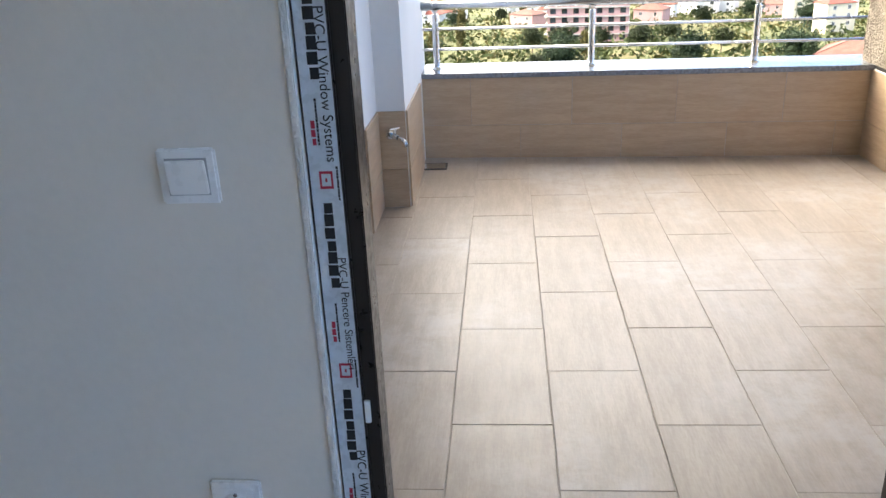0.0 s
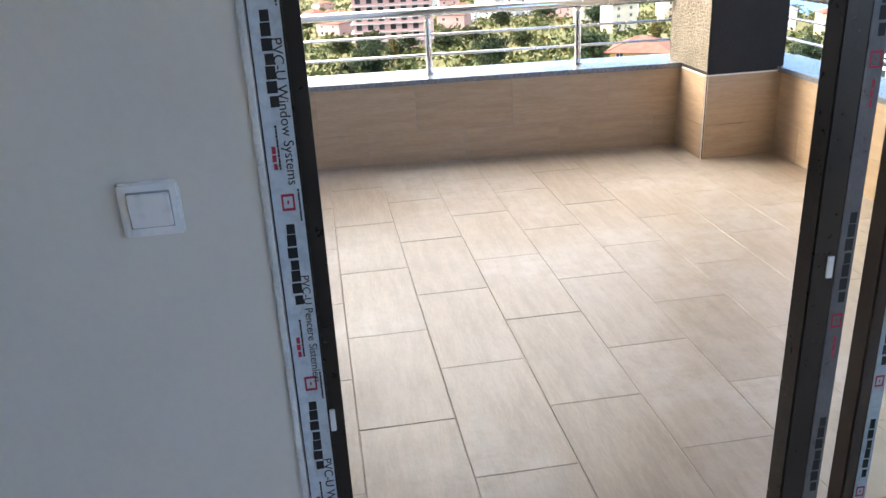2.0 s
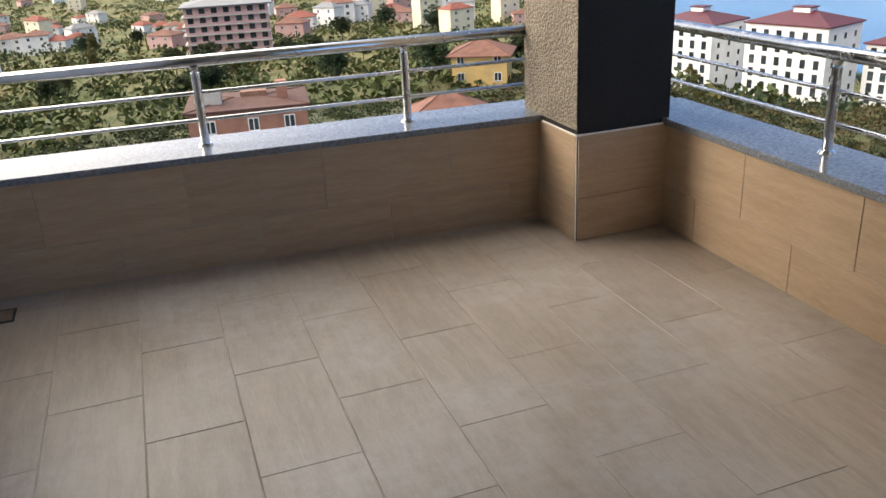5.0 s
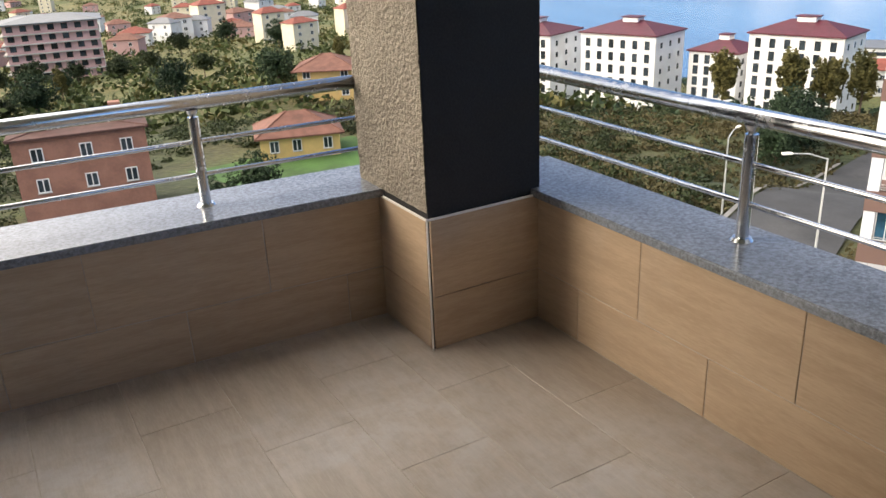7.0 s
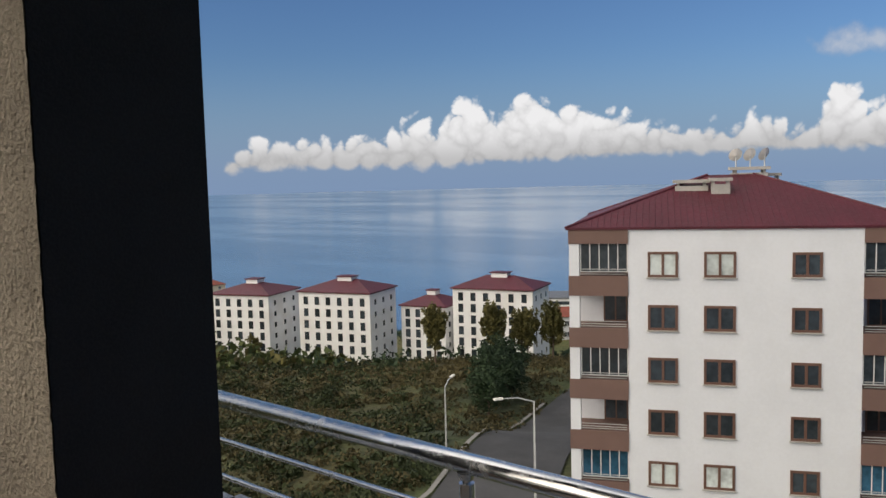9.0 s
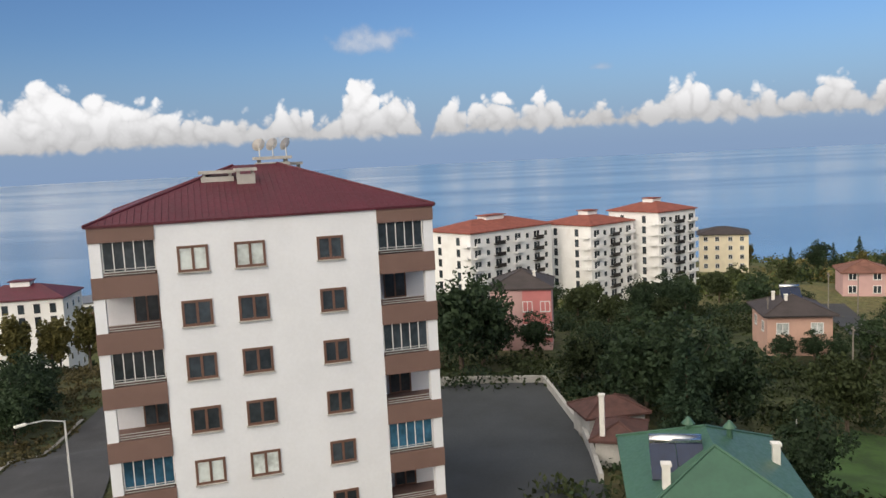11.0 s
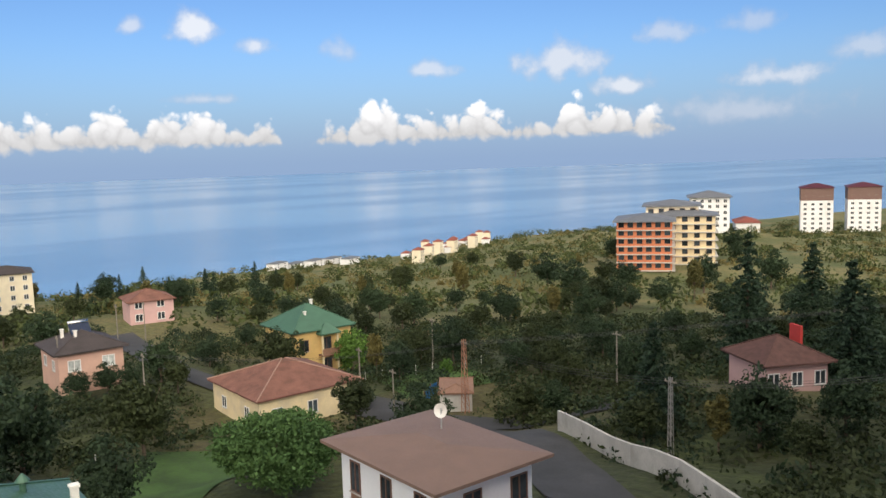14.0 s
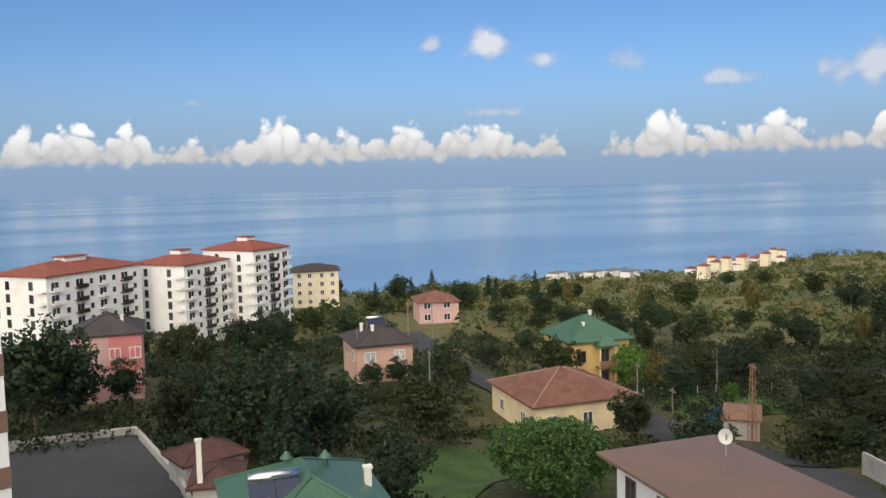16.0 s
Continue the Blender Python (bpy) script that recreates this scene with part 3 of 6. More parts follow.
rough = part("rough_face", face, M_STUCCO, column, "rough beige roughcast plaster")
part("edge_trim", bx(box(-0.014, COL_W + 0.002, -0.016, -0.012, TOP - 0.004, TOP + 0.004), -0.016, -0.012, -0.016, COL_D * 0.6, TOP - 0.004, TOP + 0.004), M_TRIM, column, "white tile edging")
part("corner_trim", box(-0.015, -0.010, -0.015, -0.010, 0, TOP - 0.004), M_TRIM, column, "white tile edging")

# ---- railings ----


def railing(name, a, b, posts, label):
    """A steel railing from a to b with posts at the given points, on the coping."""
    z = TOP + 0.022
    rail = thing(name, (a[0], a[1], z), label, "railing")
    o = Vector((a[0], a[1], z))
    va, vb = Vector((a[0], a[1], 0)), Vector((b[0], b[1], 0))

    def tube(pname, height, r, n):
        bm = rod(bmesh.new(), va + Vector((0, 0, height)) - o, vb + Vector((0, 0, height)) - o, r, None, n)
        smooth(part(pname, bm, M_STEEL, rail))

    tube("top_rail", 0.893, 0.026, 24)
    tube("mid_rail", 0.757, 0.0085, 12)
    tube("mid_rail", 0.637, 0.0085, 12)
    for x, y in posts:
        p = Vector((x, y, z)) - o
        bm = rod(bmesh.new(), p + Vector((0, 0, 0.003)), p + Vector((0, 0, 0.322)), 0.0195, None, 20)
        rod(bm, p + Vector((0, 0, 0.322)), p + Vector((0, 0, 0.345)), 0.011, None, 12)
        post = part("post", bm, M_STEEL, rail)
        bm = rod(bmesh.new(), p, p + Vector((0, 0, 0.010)), 0.034, 0.027, 24)
        part("base_flange", bm, M_STEEL, post)
        bm = rod(bmesh.new(), p + Vector((0, 0, 0.33)), p + Vector((0, 0, 0.349)), 0.016, 0.024, 16)
        part("saddle", bm, M_STEEL, post)
    return rail


railing("railing", (-0.312, 5.895), (COL[0], 5.75), [(-0.23, 5.89), (0.70, 5.837), (1.635, 5.784)], "stainless steel balcony railing with three posts on granite")
railing("railing", (2.865, 5.80), (2.865, 1.97), [(2.865, 4.435), (2.865, 3.50), (2.865, 2.56)], "stainless steel balcony railing with round top rail on granite")

# ---- wall fittings ----


def tap():
    t = thing("tap", (-0.395, 4.812, 0.385), "chrome garden tap on a tiled pier", "tap", turn=38)
    bm = rod(bmesh.new(), (0, 0, 0), (0, -0.012, 0), 0.024, 0.020, 20)
    part("rosette", bm, M_STEEL, t)
    bm = rod(bmesh.new(), (0, -0.01, 0), (0, -0.075, 0.0), 0.012, None, 14)
    rod(bm, (0, -0.065, 0), (0.012, -0.115, -0.008), 0.009, None, 12)
    rod(bm, (0.012, -0.113, -0.006), (0.02, -0.128, -0.04), 0.009, 0.010, 12)
    smooth(part("body", bm, M_STEEL, t))
    bm = rod(bmesh.new(), (0, -0.05, 0.01), (0, -0.05, 0.038), 0.008, None, 12)
    bx(bm, -0.028, 0.028, -0.056, -0.044, 0.036, 0.045, 0.002)
    part("handle", bm, M_STEEL, t)


tap()


def drain():
    t = thing("floor_drain", (-0.247, 5.535, 0.0), "square steel floor drain cover in a corner of the tiled floor", "drain")
    bm = box(-0.07, 0.07, -0.055, 0.055, 0.0, 0.006, 0.002)
    part("cover", bm, M_STEEL, t)
    # no recess here: the gap's darkness is black strips
    bm = bmesh.new()
    for x0, x1, y0, y1 in ((-0.08, 0.08, -0.066, -0.057), (-0.08, 0.08, 0.057, 0.066), (-0.08, -0.072, -0.057, 0.057), (0.072, 0.08, -0.057, 0.057)):
        bx(bm, x0, x1, y0, y1, 0.0, 0.004)
    part("rim", bm, M_INK, t, "black strips drawn as the shaded gap round the cover")


drain()


def light_switch():
    s = thing("light_switch", (-0.251, WALL_Y, 1.071), "square white plastic rocker light switch on a white wall", "switch")
    part("frame", box(-0.0415, 0.0415, -0.009, 0, -0.0395, 0.0395, 0.003), M_SWITCH, s)
    # grey colour stands for the shade between frame and rocker
    part("surround", box(-0.0295, 0.0295, -0.0098, -0.0085, -0.0265, 0.0265), M_GAP_SHADE, s, "grey plate coloured as the shade round the rocker")
    r = part("rocker", box(-0.028, 0.028, -0.004, 0.002, -0.025, 0.025, 0.0015), M_SWITCH, s)
    r.matrix_basis = pose(0, -0.0115, 0, 7, 0, 0)


light_switch()


def socket():
    s = thing("wall_socket", (-0.259, WALL_Y, 0.516), "square white plastic earthed wall socket on a white wall", "socket")
    part("frame", box(-0.0415, 0.0415, -0.009, 0, -0.0415, 0.0415, 0.003), M_SWITCH, s)
    part("insert", box(-0.030, 0.030, -0.0115, -0.009, -0.030, 0.030, 0.001), M_SWITCH, s)
    ring = bmesh.new()
    bmesh.ops.create_circle(ring, cap_ends=False, segments=32, radius=0.0225, matrix=Matrix.Rotation(radians(90), 4, "X"))
    inner = bmesh.ops.extrude_edge_only(ring, edges=ring.edges[:])
    for v in (x for x in inner["geom"] if isinstance(x, bmesh.types.BMVert)):
        v.co = Vector((v.co.x * 0.9, -0.002, v.co.z * 0.9))
    for v in ring.verts:
        v.co.y -= 0.012
    part("cup", ring, M_SWITCH, s)
    # flat black discs give the dark inside of the pin openings
    for x in (-0.0095, 0.0095):
        part("hole", rod(bmesh.new(), (x, -0.0118, 0), (x, -0.0122, 0), 0.0026, None, 12), M_INK, s)
    for z in (-0.019, 0.019):
        part("earth_clip", box(-0.003, 0.003, -0.016, -0.0116, z - 0.003, z + 0.003, 0.001), M_STEEL, s, "metal earth clip")


socket()

# ---- sliding balcony door ----


def writing(text, parent, at, size, material, turn):
    """Printed words as thin raised letters, under parent, local pose at; turn in degrees round the facing axis."""
    c = bpy.data.curves.new("writing", "FONT")
    c.body, c.size, c.extrude = text, size, 0.0002
    c.align_x, c.align_y = "CENTER", "CENTER"
    c.materials.append(material)
    ob = new("writing", c)
    ob.parent = parent
    ob.matrix_basis = pose(*at, 90, 0, 0) @ pose(0, 0, 0, 0, 0, turn)
    return ob


def bars(parent, x, y, z0, z1, wide, material, count):
    """Print that cannot be read: short bars in a row down the profile."""
    step = (z1 - z0) / count
    for k in range(count):
        h = step * (0.80 + 0.14 * ((k * 7) % 3) / 2)
        half = wide / 2 * (0.7 + 0.3 * ((k * 5) % 3) / 2)
        part("print_bar", box(x - half, x + wide / 2, y - 0.0004, y, z0 + k * step, z0 + k * step + h), material, parent)


def emblem(parent, x, y, z, s, material):
    bm = bmesh.new()
    for a in ((-s, s, s * 0.7, s), (-s, s, -s, -s * 0.7), (-s, -s * 0.7, -s * 0.7, s * 0.7), (s * 0.7, s, -s * 0.7, s * 0.7)):
        bx(bm, x + a[0], x + a[1], y - 0.0004, y, z + a[2] * 1.35, z + a[3] * 1.35)
    bx(bm, x - s * 0.15, x + s * 0.15, y - 0.0004, y, z - s * 0.3, z + s * 0.3)
    part("print_emblem", bm, material, parent, "red printed square emblem")


door = thing("sliding_door", (-0.09, 1.90, 0.0), "dark brown plastic sliding balcony door standing open, protective film still on", "door")
ox, oy = 0.09, -1.90


def lx(x):
    return x + ox


frame_bm = box(lx(-0.088), lx(-0.040), 0.0, 0.075, 0.0, 2.21, 0.002)
jamb = part("jamb", frame_bm, M_PVC_DARK, door)
part("film", box(lx(-0.086), lx(-0.043), -0.0012, 0.0, 0.02, 2.2), M_FILM, jamb, "bluish white protective film")
part("plaster_edge", box(lx(-0.100), lx(-0.089), -0.019, -0.0, 0.0, 2.22, 0.002), M_PLASTER, jamb, "rough white plaster edge")
part("rebate", box(lx(-0.040), lx(-0.017), 0.004, 0.07, 0.0, 2.2, 0.002), M_PVC_DARK, jamb, "black inner rebate")
part("striker", box(lx(-0.040), lx(-0.031), -0.002, 0.004, 0.655, 0.695, 0.001), M_SWITCH, jamb, "white plastic lock striker")
for k in range(6):
    zc = 1.055 - 0.305 * (k - 2)
    emblem(jamb, lx(-0.0635), -0.0012, zc, 0.0095, M_RED)
    bars(jamb, lx(-0.0475), -0.0012, zc - 0.03, zc + 0.02, 0.003, M_INK, 11)
    bars(jamb, lx(-0.066), -0.0012, zc - 0.165, zc - 0.03, 0.0145, M_INK, 7)
    bars(jamb, lx(-0.0685), -0.0012, zc - 0.255, zc - 0.19, 0.003, M_INK, 14)
    bars(jamb, lx(-0.075), -0.0012, zc + 0.05, zc + 0.085, 0.006, M_RED, 3)
for zc, words in ((1.79, "PVC-U Window Systems"), (1.185, "PVC-U Window Systems"), (0.845, "PVC-U Pencere Sistemleri"), (0.50, "PVC-U Window Systems"), (1.50, "PVC-U Pencere Sistemleri"), (0.20, "PVC-U Pencere Sistemleri")):
    writing(words, jamb, (lx(-0.0535), -0.0016, zc), 0.0205 if "Window" in words else 0.0175, M_INK, -90)
part("head", box(lx(-0.088), lx(2.36), 0.0, 0.13, 2.15, 2.218, 0.002), M_PVC_DARK, door)
part("threshold", box(lx(-0.088), lx(2.36), 0.0, 0.13, -0.002, 0.028, 0.003), M_PVC_BROWN, door)
part("end_jamb", box(lx(2.30), lx(2.36), 0.0, 0.13, 0.028, 2.15, 0.002), M_PVC_DARK, door)
leaf = part("sliding_leaf", box(lx(0.785), lx(0.862), 0.0, 0.048, 0.03, 2.148, 0.003), M_PVC_DARK, door)
part("film", box(lx(0.830), lx(0.860), -0.0012, 0.0, 0.06, 2.1), M_FILM_GREY, leaf, "grey protective film")
part("latch", box(lx(0.812), lx(0.824), -0.004, 0.0, 0.83, 0.87, 0.001), M_SWITCH, leaf, "white plastic latch plate")
for zc in (1.25, 0.80, 0.40):
    bars(leaf, lx(0.848), -0.0012, zc - 0.02, zc + 0.15, 0.014, M_INK, 7)
    emblem(leaf, lx(0.846), -0.0012, zc - 0.055, 0.010, M_RED)
    bars(leaf, lx(0.848), -0.0012, zc - 0.13, zc - 0.085, 0.005, M_RED, 3)
for z0, z1 in ((0.03, 0.11), (2.07, 2.148)):
    part("leaf_rail", box(lx(0.862), lx(1.66), 0.004, 0.046, z0, z1, 0.003), M_PVC_DARK, leaf)
part("leaf_stile", box(lx(1.66), lx(1.735), 0.0, 0.048, 0.03, 2.148, 0.003), M_PVC_DARK, leaf)
pane = part("pane", box(lx(0.864), lx(1.658), 0.016, 0.034, 0.112, 2.068), M_GLASS, leaf, "clear double glazing")
pane.visible_shadow = False
fixed = part("fixed_leaf", box(lx(0.962), lx(1.015), 0.062, 0.108, 0.03, 2.148, 0.003), M_PVC_BROWN, door, "reddish brown stile")
part("film", box(lx(0.988), lx(1.014), 0.0606, 0.062, 0.06, 2.1), M_FILM, fixed, "torn white protective film")
for zc in (0.95, 0.62, 0.36):
    bars(fixed, lx(1.002), 0.0606, zc - 0.02, zc + 0.12, 0.012, M_INK, 6)
    emblem(fixed, lx(1.001), 0.0606, zc - 0.055, 0.009, M_RED)
for z0, z1 in ((0.03, 0.11), (2.07, 2.148)):
    part("leaf_rail", box(lx(1.015), lx(2.298), 0.064, 0.106, z0, z1, 0.003), M_PVC_BROWN, fixed)
pane = part("pane", box(lx(1.017), lx(2.298), 0.076, 0.094, 0.112, 2.068), M_GLASS, fixed, "clear double glazing")
pane.visible_shadow = False

# glazed side door in the outer wall
side = thing("side_door", (-0.60, 2.5, 0.0), "dark brown glazed side door with a low aluminium track", "door")
part("jamb", box(-0.06, -0.002, 1.86, 1.94, 0.0, 2.2, 0.003), M_PVC_DARK, side)
part("jamb", box(-0.06, -0.002, 0.0, 0.08, 0.0, 2.2, 0.003), M_PVC_DARK, side)
part("head", box(-0.06, -0.002, 0.08, 1.86, 2.12, 2.2, 0.003), M_PVC_DARK, side)
part("track", box(-0.06, 0.022, 0.0, 1.94, 0.0, 0.035, 0.004), M_PVC_BROWN, side, "worn brown bottom track")
leaf2 = part("leaf", box(-0.052, -0.010, 1.79, 1.858, 0.04, 2.115, 0.003), M_PVC_DARK, side)
part("leaf_rail", box(-0.050, -0.012, 0.082, 1.79, 0.04, 0.12, 0.003), M_PVC_DARK, leaf2)
pane = part("pane", box(-0.040, -0.022, 0.082, 1.79, 0.12, 2.115), M_GLASS, leaf2, "clear double glazing")
pane.visible_shadow = False

# ---- land and sea ----
COAST = [(30, 2200), (0, 1800), (-12, 1400), (-20, 1150), (-25, 900), (-31, 560), (-37, 400), (-42, 335), (-50, 330), (-65, 370), (-85, 410),
         (-105, 450), (-118, 500), (-127, 560), (-135, 660), (-145, 720), (-155, 900), (-175, 1300)]
SPOTS = [(49, 44, -21.5), (76, 10, -21.2), (52, 6.5, -20.3), (85, -38, -27.4), (112, -58, -29.3), (114, -24, -25.2), (159, -48, -27.5),
         (278, -45, -40), (236, -17, -41), (206, 27, -37), (99, 10, -22.5), (45, -4, -20.6), (36, -27, -20.6), (41, -51, -23), (70, -53.5, -26.4),
         (35, -45, -21.4), (39, -63, -20.8), (135, 152, -46), (154, 115, -43.5), (33, 95, -24), (9, 78, -22.2), (160, -202, -34.5),
         (234, -348, -38.5), (253, -487, -50.5), (54, 133, -26.5), (30, 261, -36.5), (78, 59, -25), (54, -83, -24), (57.5, -24, -23), (72, -24, -25.5)]
SEA_Z = -60.0


def lerp(t, a, b):
    return a + (b - a) * min(max(t, 0.0), 1.0)


def coast(az):
    az = min(max(az, -175), 30)
    for (a0, r0), (a1, r1) in zip(COAST, COAST[1:]):
        if a0 >= az >= a1:
            return lerp((a0 - az) / (a0 - a1), r0, r1)
    return 1300


def land(x, y):
    """The ground's height."""
    r, az = math.hypot(x, y), math.degrees(math.atan2(-x, y))
    shore = coast(az if az < 60 else az - 360)
    base = lerp((r - 40) / 90, -20.5, -29.5) if r < 130 else lerp((r - 130) / (min(0.86 * shore, 620) - 130), -29.5, -52.0)
    if r > 0.86 * shore:
        base = lerp((r - 0.86 * shore) / (0.2 * shore), -52.0, -72.0)
    total, weight = 0.0, 1.0 / 45**2
    for sx, sy, sz in SPOTS:
        k = 1.0 / ((x - sx) ** 2 + (y - sy) ** 2 + 30)
        k *= k * 900
        total, weight = total + k * sz, weight + k
    z = (total + base / 45**2) / weight
    if r > 140:
        z += noise.fractal(Vector((x, y, 0)) * 0.006, 0.9, 2.0, 4) * min((r - 140) / 150, 1.0) * 2.6
    if r > 0.9 * shore:
        z = lerp((r - 0.9 * shore) / (0.16 * shore), z, -72.0)
    return z


def ground_mesh():
    rings = [4 * 1.058**k for k in range(118)]
    spokes = 240
    verts, faces = [], []
    for r in rings:
        for k in range(spokes):
            a = 2 * math.pi * k / spokes
            x, y = r * math.sin(a), r * math.cos(a)
            verts.append((x, y, land(x, y) if r < 3200 else -75))
    for i in range(len(rings) - 1):
        for k in range(spokes):
            n = (k + 1) % spokes
            faces.append((i * spokes + k, i * spokes + n, (i + 1) * spokes + n, (i + 1) * spokes + k))
    me = bpy.data.meshes.new("ground")
    me.from_pydata(verts, [], faces)
    me.materials.append(M_GROUND)
    ob = smooth(new("ground", me))
    return tagged(ob, "scrubby green and brown hillside falling to the sea", "ground", kind="structure")


ground_mesh()
sea_bm = bmesh.new()
bmesh.ops.create_circle(sea_bm, cap_ends=True, segments=128, radius=4985)
bmesh.ops.translate(sea_bm, verts=sea_bm.verts, vec=(0, 0, SEA_Z))
setting("water", sea_bm, M_SEA, "calm blue sea with paler streaks", "sea")


def ribbon(name, points, wide, material, label, category, lift=0.12):
    verts, faces = [], []
    dense = []
    for (x0, y0), (x1, y1) in zip(points, points[1:]):
        n = max(2, int(math.hypot(x1 - x0, y1 - y0) / 2.5))
        dense += [(lerp(k / n, x0, x1), lerp(k / n, y0, y1)) for k in range(n)]
    dense.append(points[-1])
    cols = 5
    for i, (x, y) in enumerate(dense):
        a, b = dense[max(i - 2, 0)], dense[min(i + 2, len(dense) - 1)]
        d = Vector((b[0] - a[0], b[1] - a[1])).normalized()
        for c in range(cols):
            off = (c / (cols - 1) - 0.5) * wide
            px, py = x - d.y * off, y + d.x * off
            verts.append((px, py, land(px, py) + lift))
    for i in range(len(dense) - 1):
        for c in range(cols - 1):
            k = i * cols + c
            faces.append((k, k + 1, k + cols + 1, k + cols))
    me = bpy.data.meshes.new(name)
    me.from_pydata(verts, [], faces)
    me.materials.append(material)
    return tagged(smooth(new(name, me)), label, category, kind="structure")


ribbon("road_block", [(30, 33), (45, 37), (56, 42), (66, 46), (80, 50), (100, 55)], 8.5, M_ASPHALT, "dark asphalt road beside the block", "road", 0.2)
ribbon("road_village", [(150, -40), (128, -38), (112, -36), (98, -41), (84, -47.5), (71, -48.5), (60, -48), (50, -44.5), (40, -38.5), (28, -32), (14, -27)], 6.0, M_ASPHALT, "patched asphalt village road", "road", 0.15)
ribbon("road_lane", [(71, -48.5), (64, -53), (58, -56), (52, -60)], 4.5, M_ASPHALT, "narrow asphalt lane", "road", 0.16)
ribbon("kerb_block", [(30, 38), (45, 42), (56, 47), (66, 51), (80, 55)], 0.4, M_KERB, "pale concrete kerb", "kerb", 0.32)
ribbon("lawn_yellow", [(22, 86), (44, 90)], 17.0, M_GRASS, "bright mown lawn", "lawn", 0.1)
ribbon("lawn_orchard", [(60, -12), (76, -26)], 11.0, M_GRASS_D, "rough green lawn between trees", "lawn", 0.12)
ribbon("lawn_lane", [(78, -58), (98, -64)], 12.0, M_GRASS_D, "green meadow", "lawn", 0.12)
ribbon("pavement_yard", [(50, 7.4), (80, 11.3)], 13.0, M_PAVER, "grey paved parking yard", "yard", 0.25)

# ---- windows and buildings ----
MESHES = {}


def lattice(w, h, bar, mullions, y0, y1):
    """A frame with upright bars as one connected piece."""
    f = bmesh.new()
    xs = []
    for k in range(mullions + 2):
        x = -w / 2 + k * (w - bar) / (mullions + 1)
        xs += [x, x + bar]
    zs = [0, bar, h - bar, h]
    grid = [[f.verts.new((x, y0, z)) for z in zs] for x in xs]
    cells = [f.faces.new((grid[i][j], grid[i + 1][j], grid[i + 1][j + 1], grid[i][j + 1]))
             for i in range(len(xs) - 1) for j in range(3) if not (i % 2 == 1 and j == 1)]
    more = bmesh.ops.extrude_face_region(f, geom=cells)
    bmesh.ops.translate(f, verts=[v for v in more["geom"] if isinstance(v, bmesh.types.BMVert)], vec=(0, y1 - y0, 0))
    bmesh.ops.recalc_face_normals(f, faces=f.faces[:])
    return f


def window_parts(w, h, depth=0.10, bar=0.09, mullions=1):
    """Shared meshes of a window: its frame and one pane of glass."""
    key = (w, h, depth, bar, mullions)
    if key not in MESHES:
        f = lattice(w, h, bar, mullions, -depth / 2, 0.03)
        MESHES[key] = (f, box(-w / 2 + 0.02, w / 2 - 0.02, -0.012, 0.02, 0.02, h - 0.02))
    return MESHES[key]


FRAMES = {}


def window(parent, x, y, z, turn, w, h, frame_mat, pane_mat, mullions=1, sill=True, bar=0.09):
    """A window standing on the wall's face at local x, y, z, looking along -y before the turn."""
    key = (w, h, frame_mat.name, pane_mat.name, mullions, sill, bar)
    if key not in FRAMES:
        f, p = window_parts(w, h, 0.10, bar, mullions)
        f, p = f.copy(), p.copy()
        FRAMES[key] = (mesh_of(f, "window", frame_mat), mesh_of(p, "pane", pane_mat),
                       mesh_of(box(-w / 2 - 0.06, w / 2 + 0.06, -0.14, 0.0, -0.055, -0.004), "sill", M_CONC))
    ob = new("window", FRAMES[key][0])
    ob.parent = parent
    ob.matrix_basis = pose(x, y, z, 0, 0, turn)
    p = new("pane", FRAMES[key][1])
    p.parent = ob
    if sill:
        part("sill", FRAMES[key][2], None, ob)
    return ob


def hip_roof(w, d, h, over, thick=0.18, z=0.0, ridge=None):
    """A hipped roof over a plan w by d centred on the origin, with its eaves' thickness."""
    bm = bmesh.new()
    a, b = w / 2 + over, d / 2 + over
    rx = max(a - b, 0.0) if ridge is None else ridge
    ry = max(b - a, 0.0) if ridge is None else 0.0
    low = [bm.verts.new((sx * a, sy * b, z)) for sx, sy in ((-1, -1), (1, -1), (1, 1), (-1, 1))]
    eave = [bm.verts.new((v.co.x, v.co.y, z + thick)) for v in low]
    t0, t1 = bm.verts.new((-rx, -ry, z + thick + h)), bm.verts.new((rx, ry, z + thick + h))
    bm.faces.new(low[::-1])
    for k in range(4):
        bm.faces.new((low[k], low[(k + 1) % 4], eave[(k + 1) % 4], eave[k]))
    if rx or not ry:
        bm.faces.new((eave[0], eave[1], t1, t0))
        bm.faces.new((eave[2], eave[3], t0, t1))
        bm.faces.new((eave[1], eave[2], t1))
        bm.faces.new((eave[3], eave[0], t0))
    else:
        bm.faces.new((eave[1], eave[2], t1, t0))
        bm.faces.new((eave[3], eave[0], t0, t1))
        bm.faces.new((eave[0], eave[1], t0))
        bm.faces.new((eave[2], eave[3], t1))
    bmesh.ops.remove_doubles(bm, verts=bm.verts, dist=1e-4)
    return bm


def hips(parent, w, d, h, over, z, material, r=0.09):
    """The four hip caps of a roof, each a part."""
    a, b = w / 2 + over, d / 2 + over
    rx, ry = max(a - b, 0.0), max(b - a, 0.0)
    for sx in (-1, 1):
        for sy in (-1, 1):
            part("ridge_cap", rod(bmesh.new(), (sx * a, sy * b, z), (sx * rx, sy * ry, z + h), r, None, 6), material, parent)


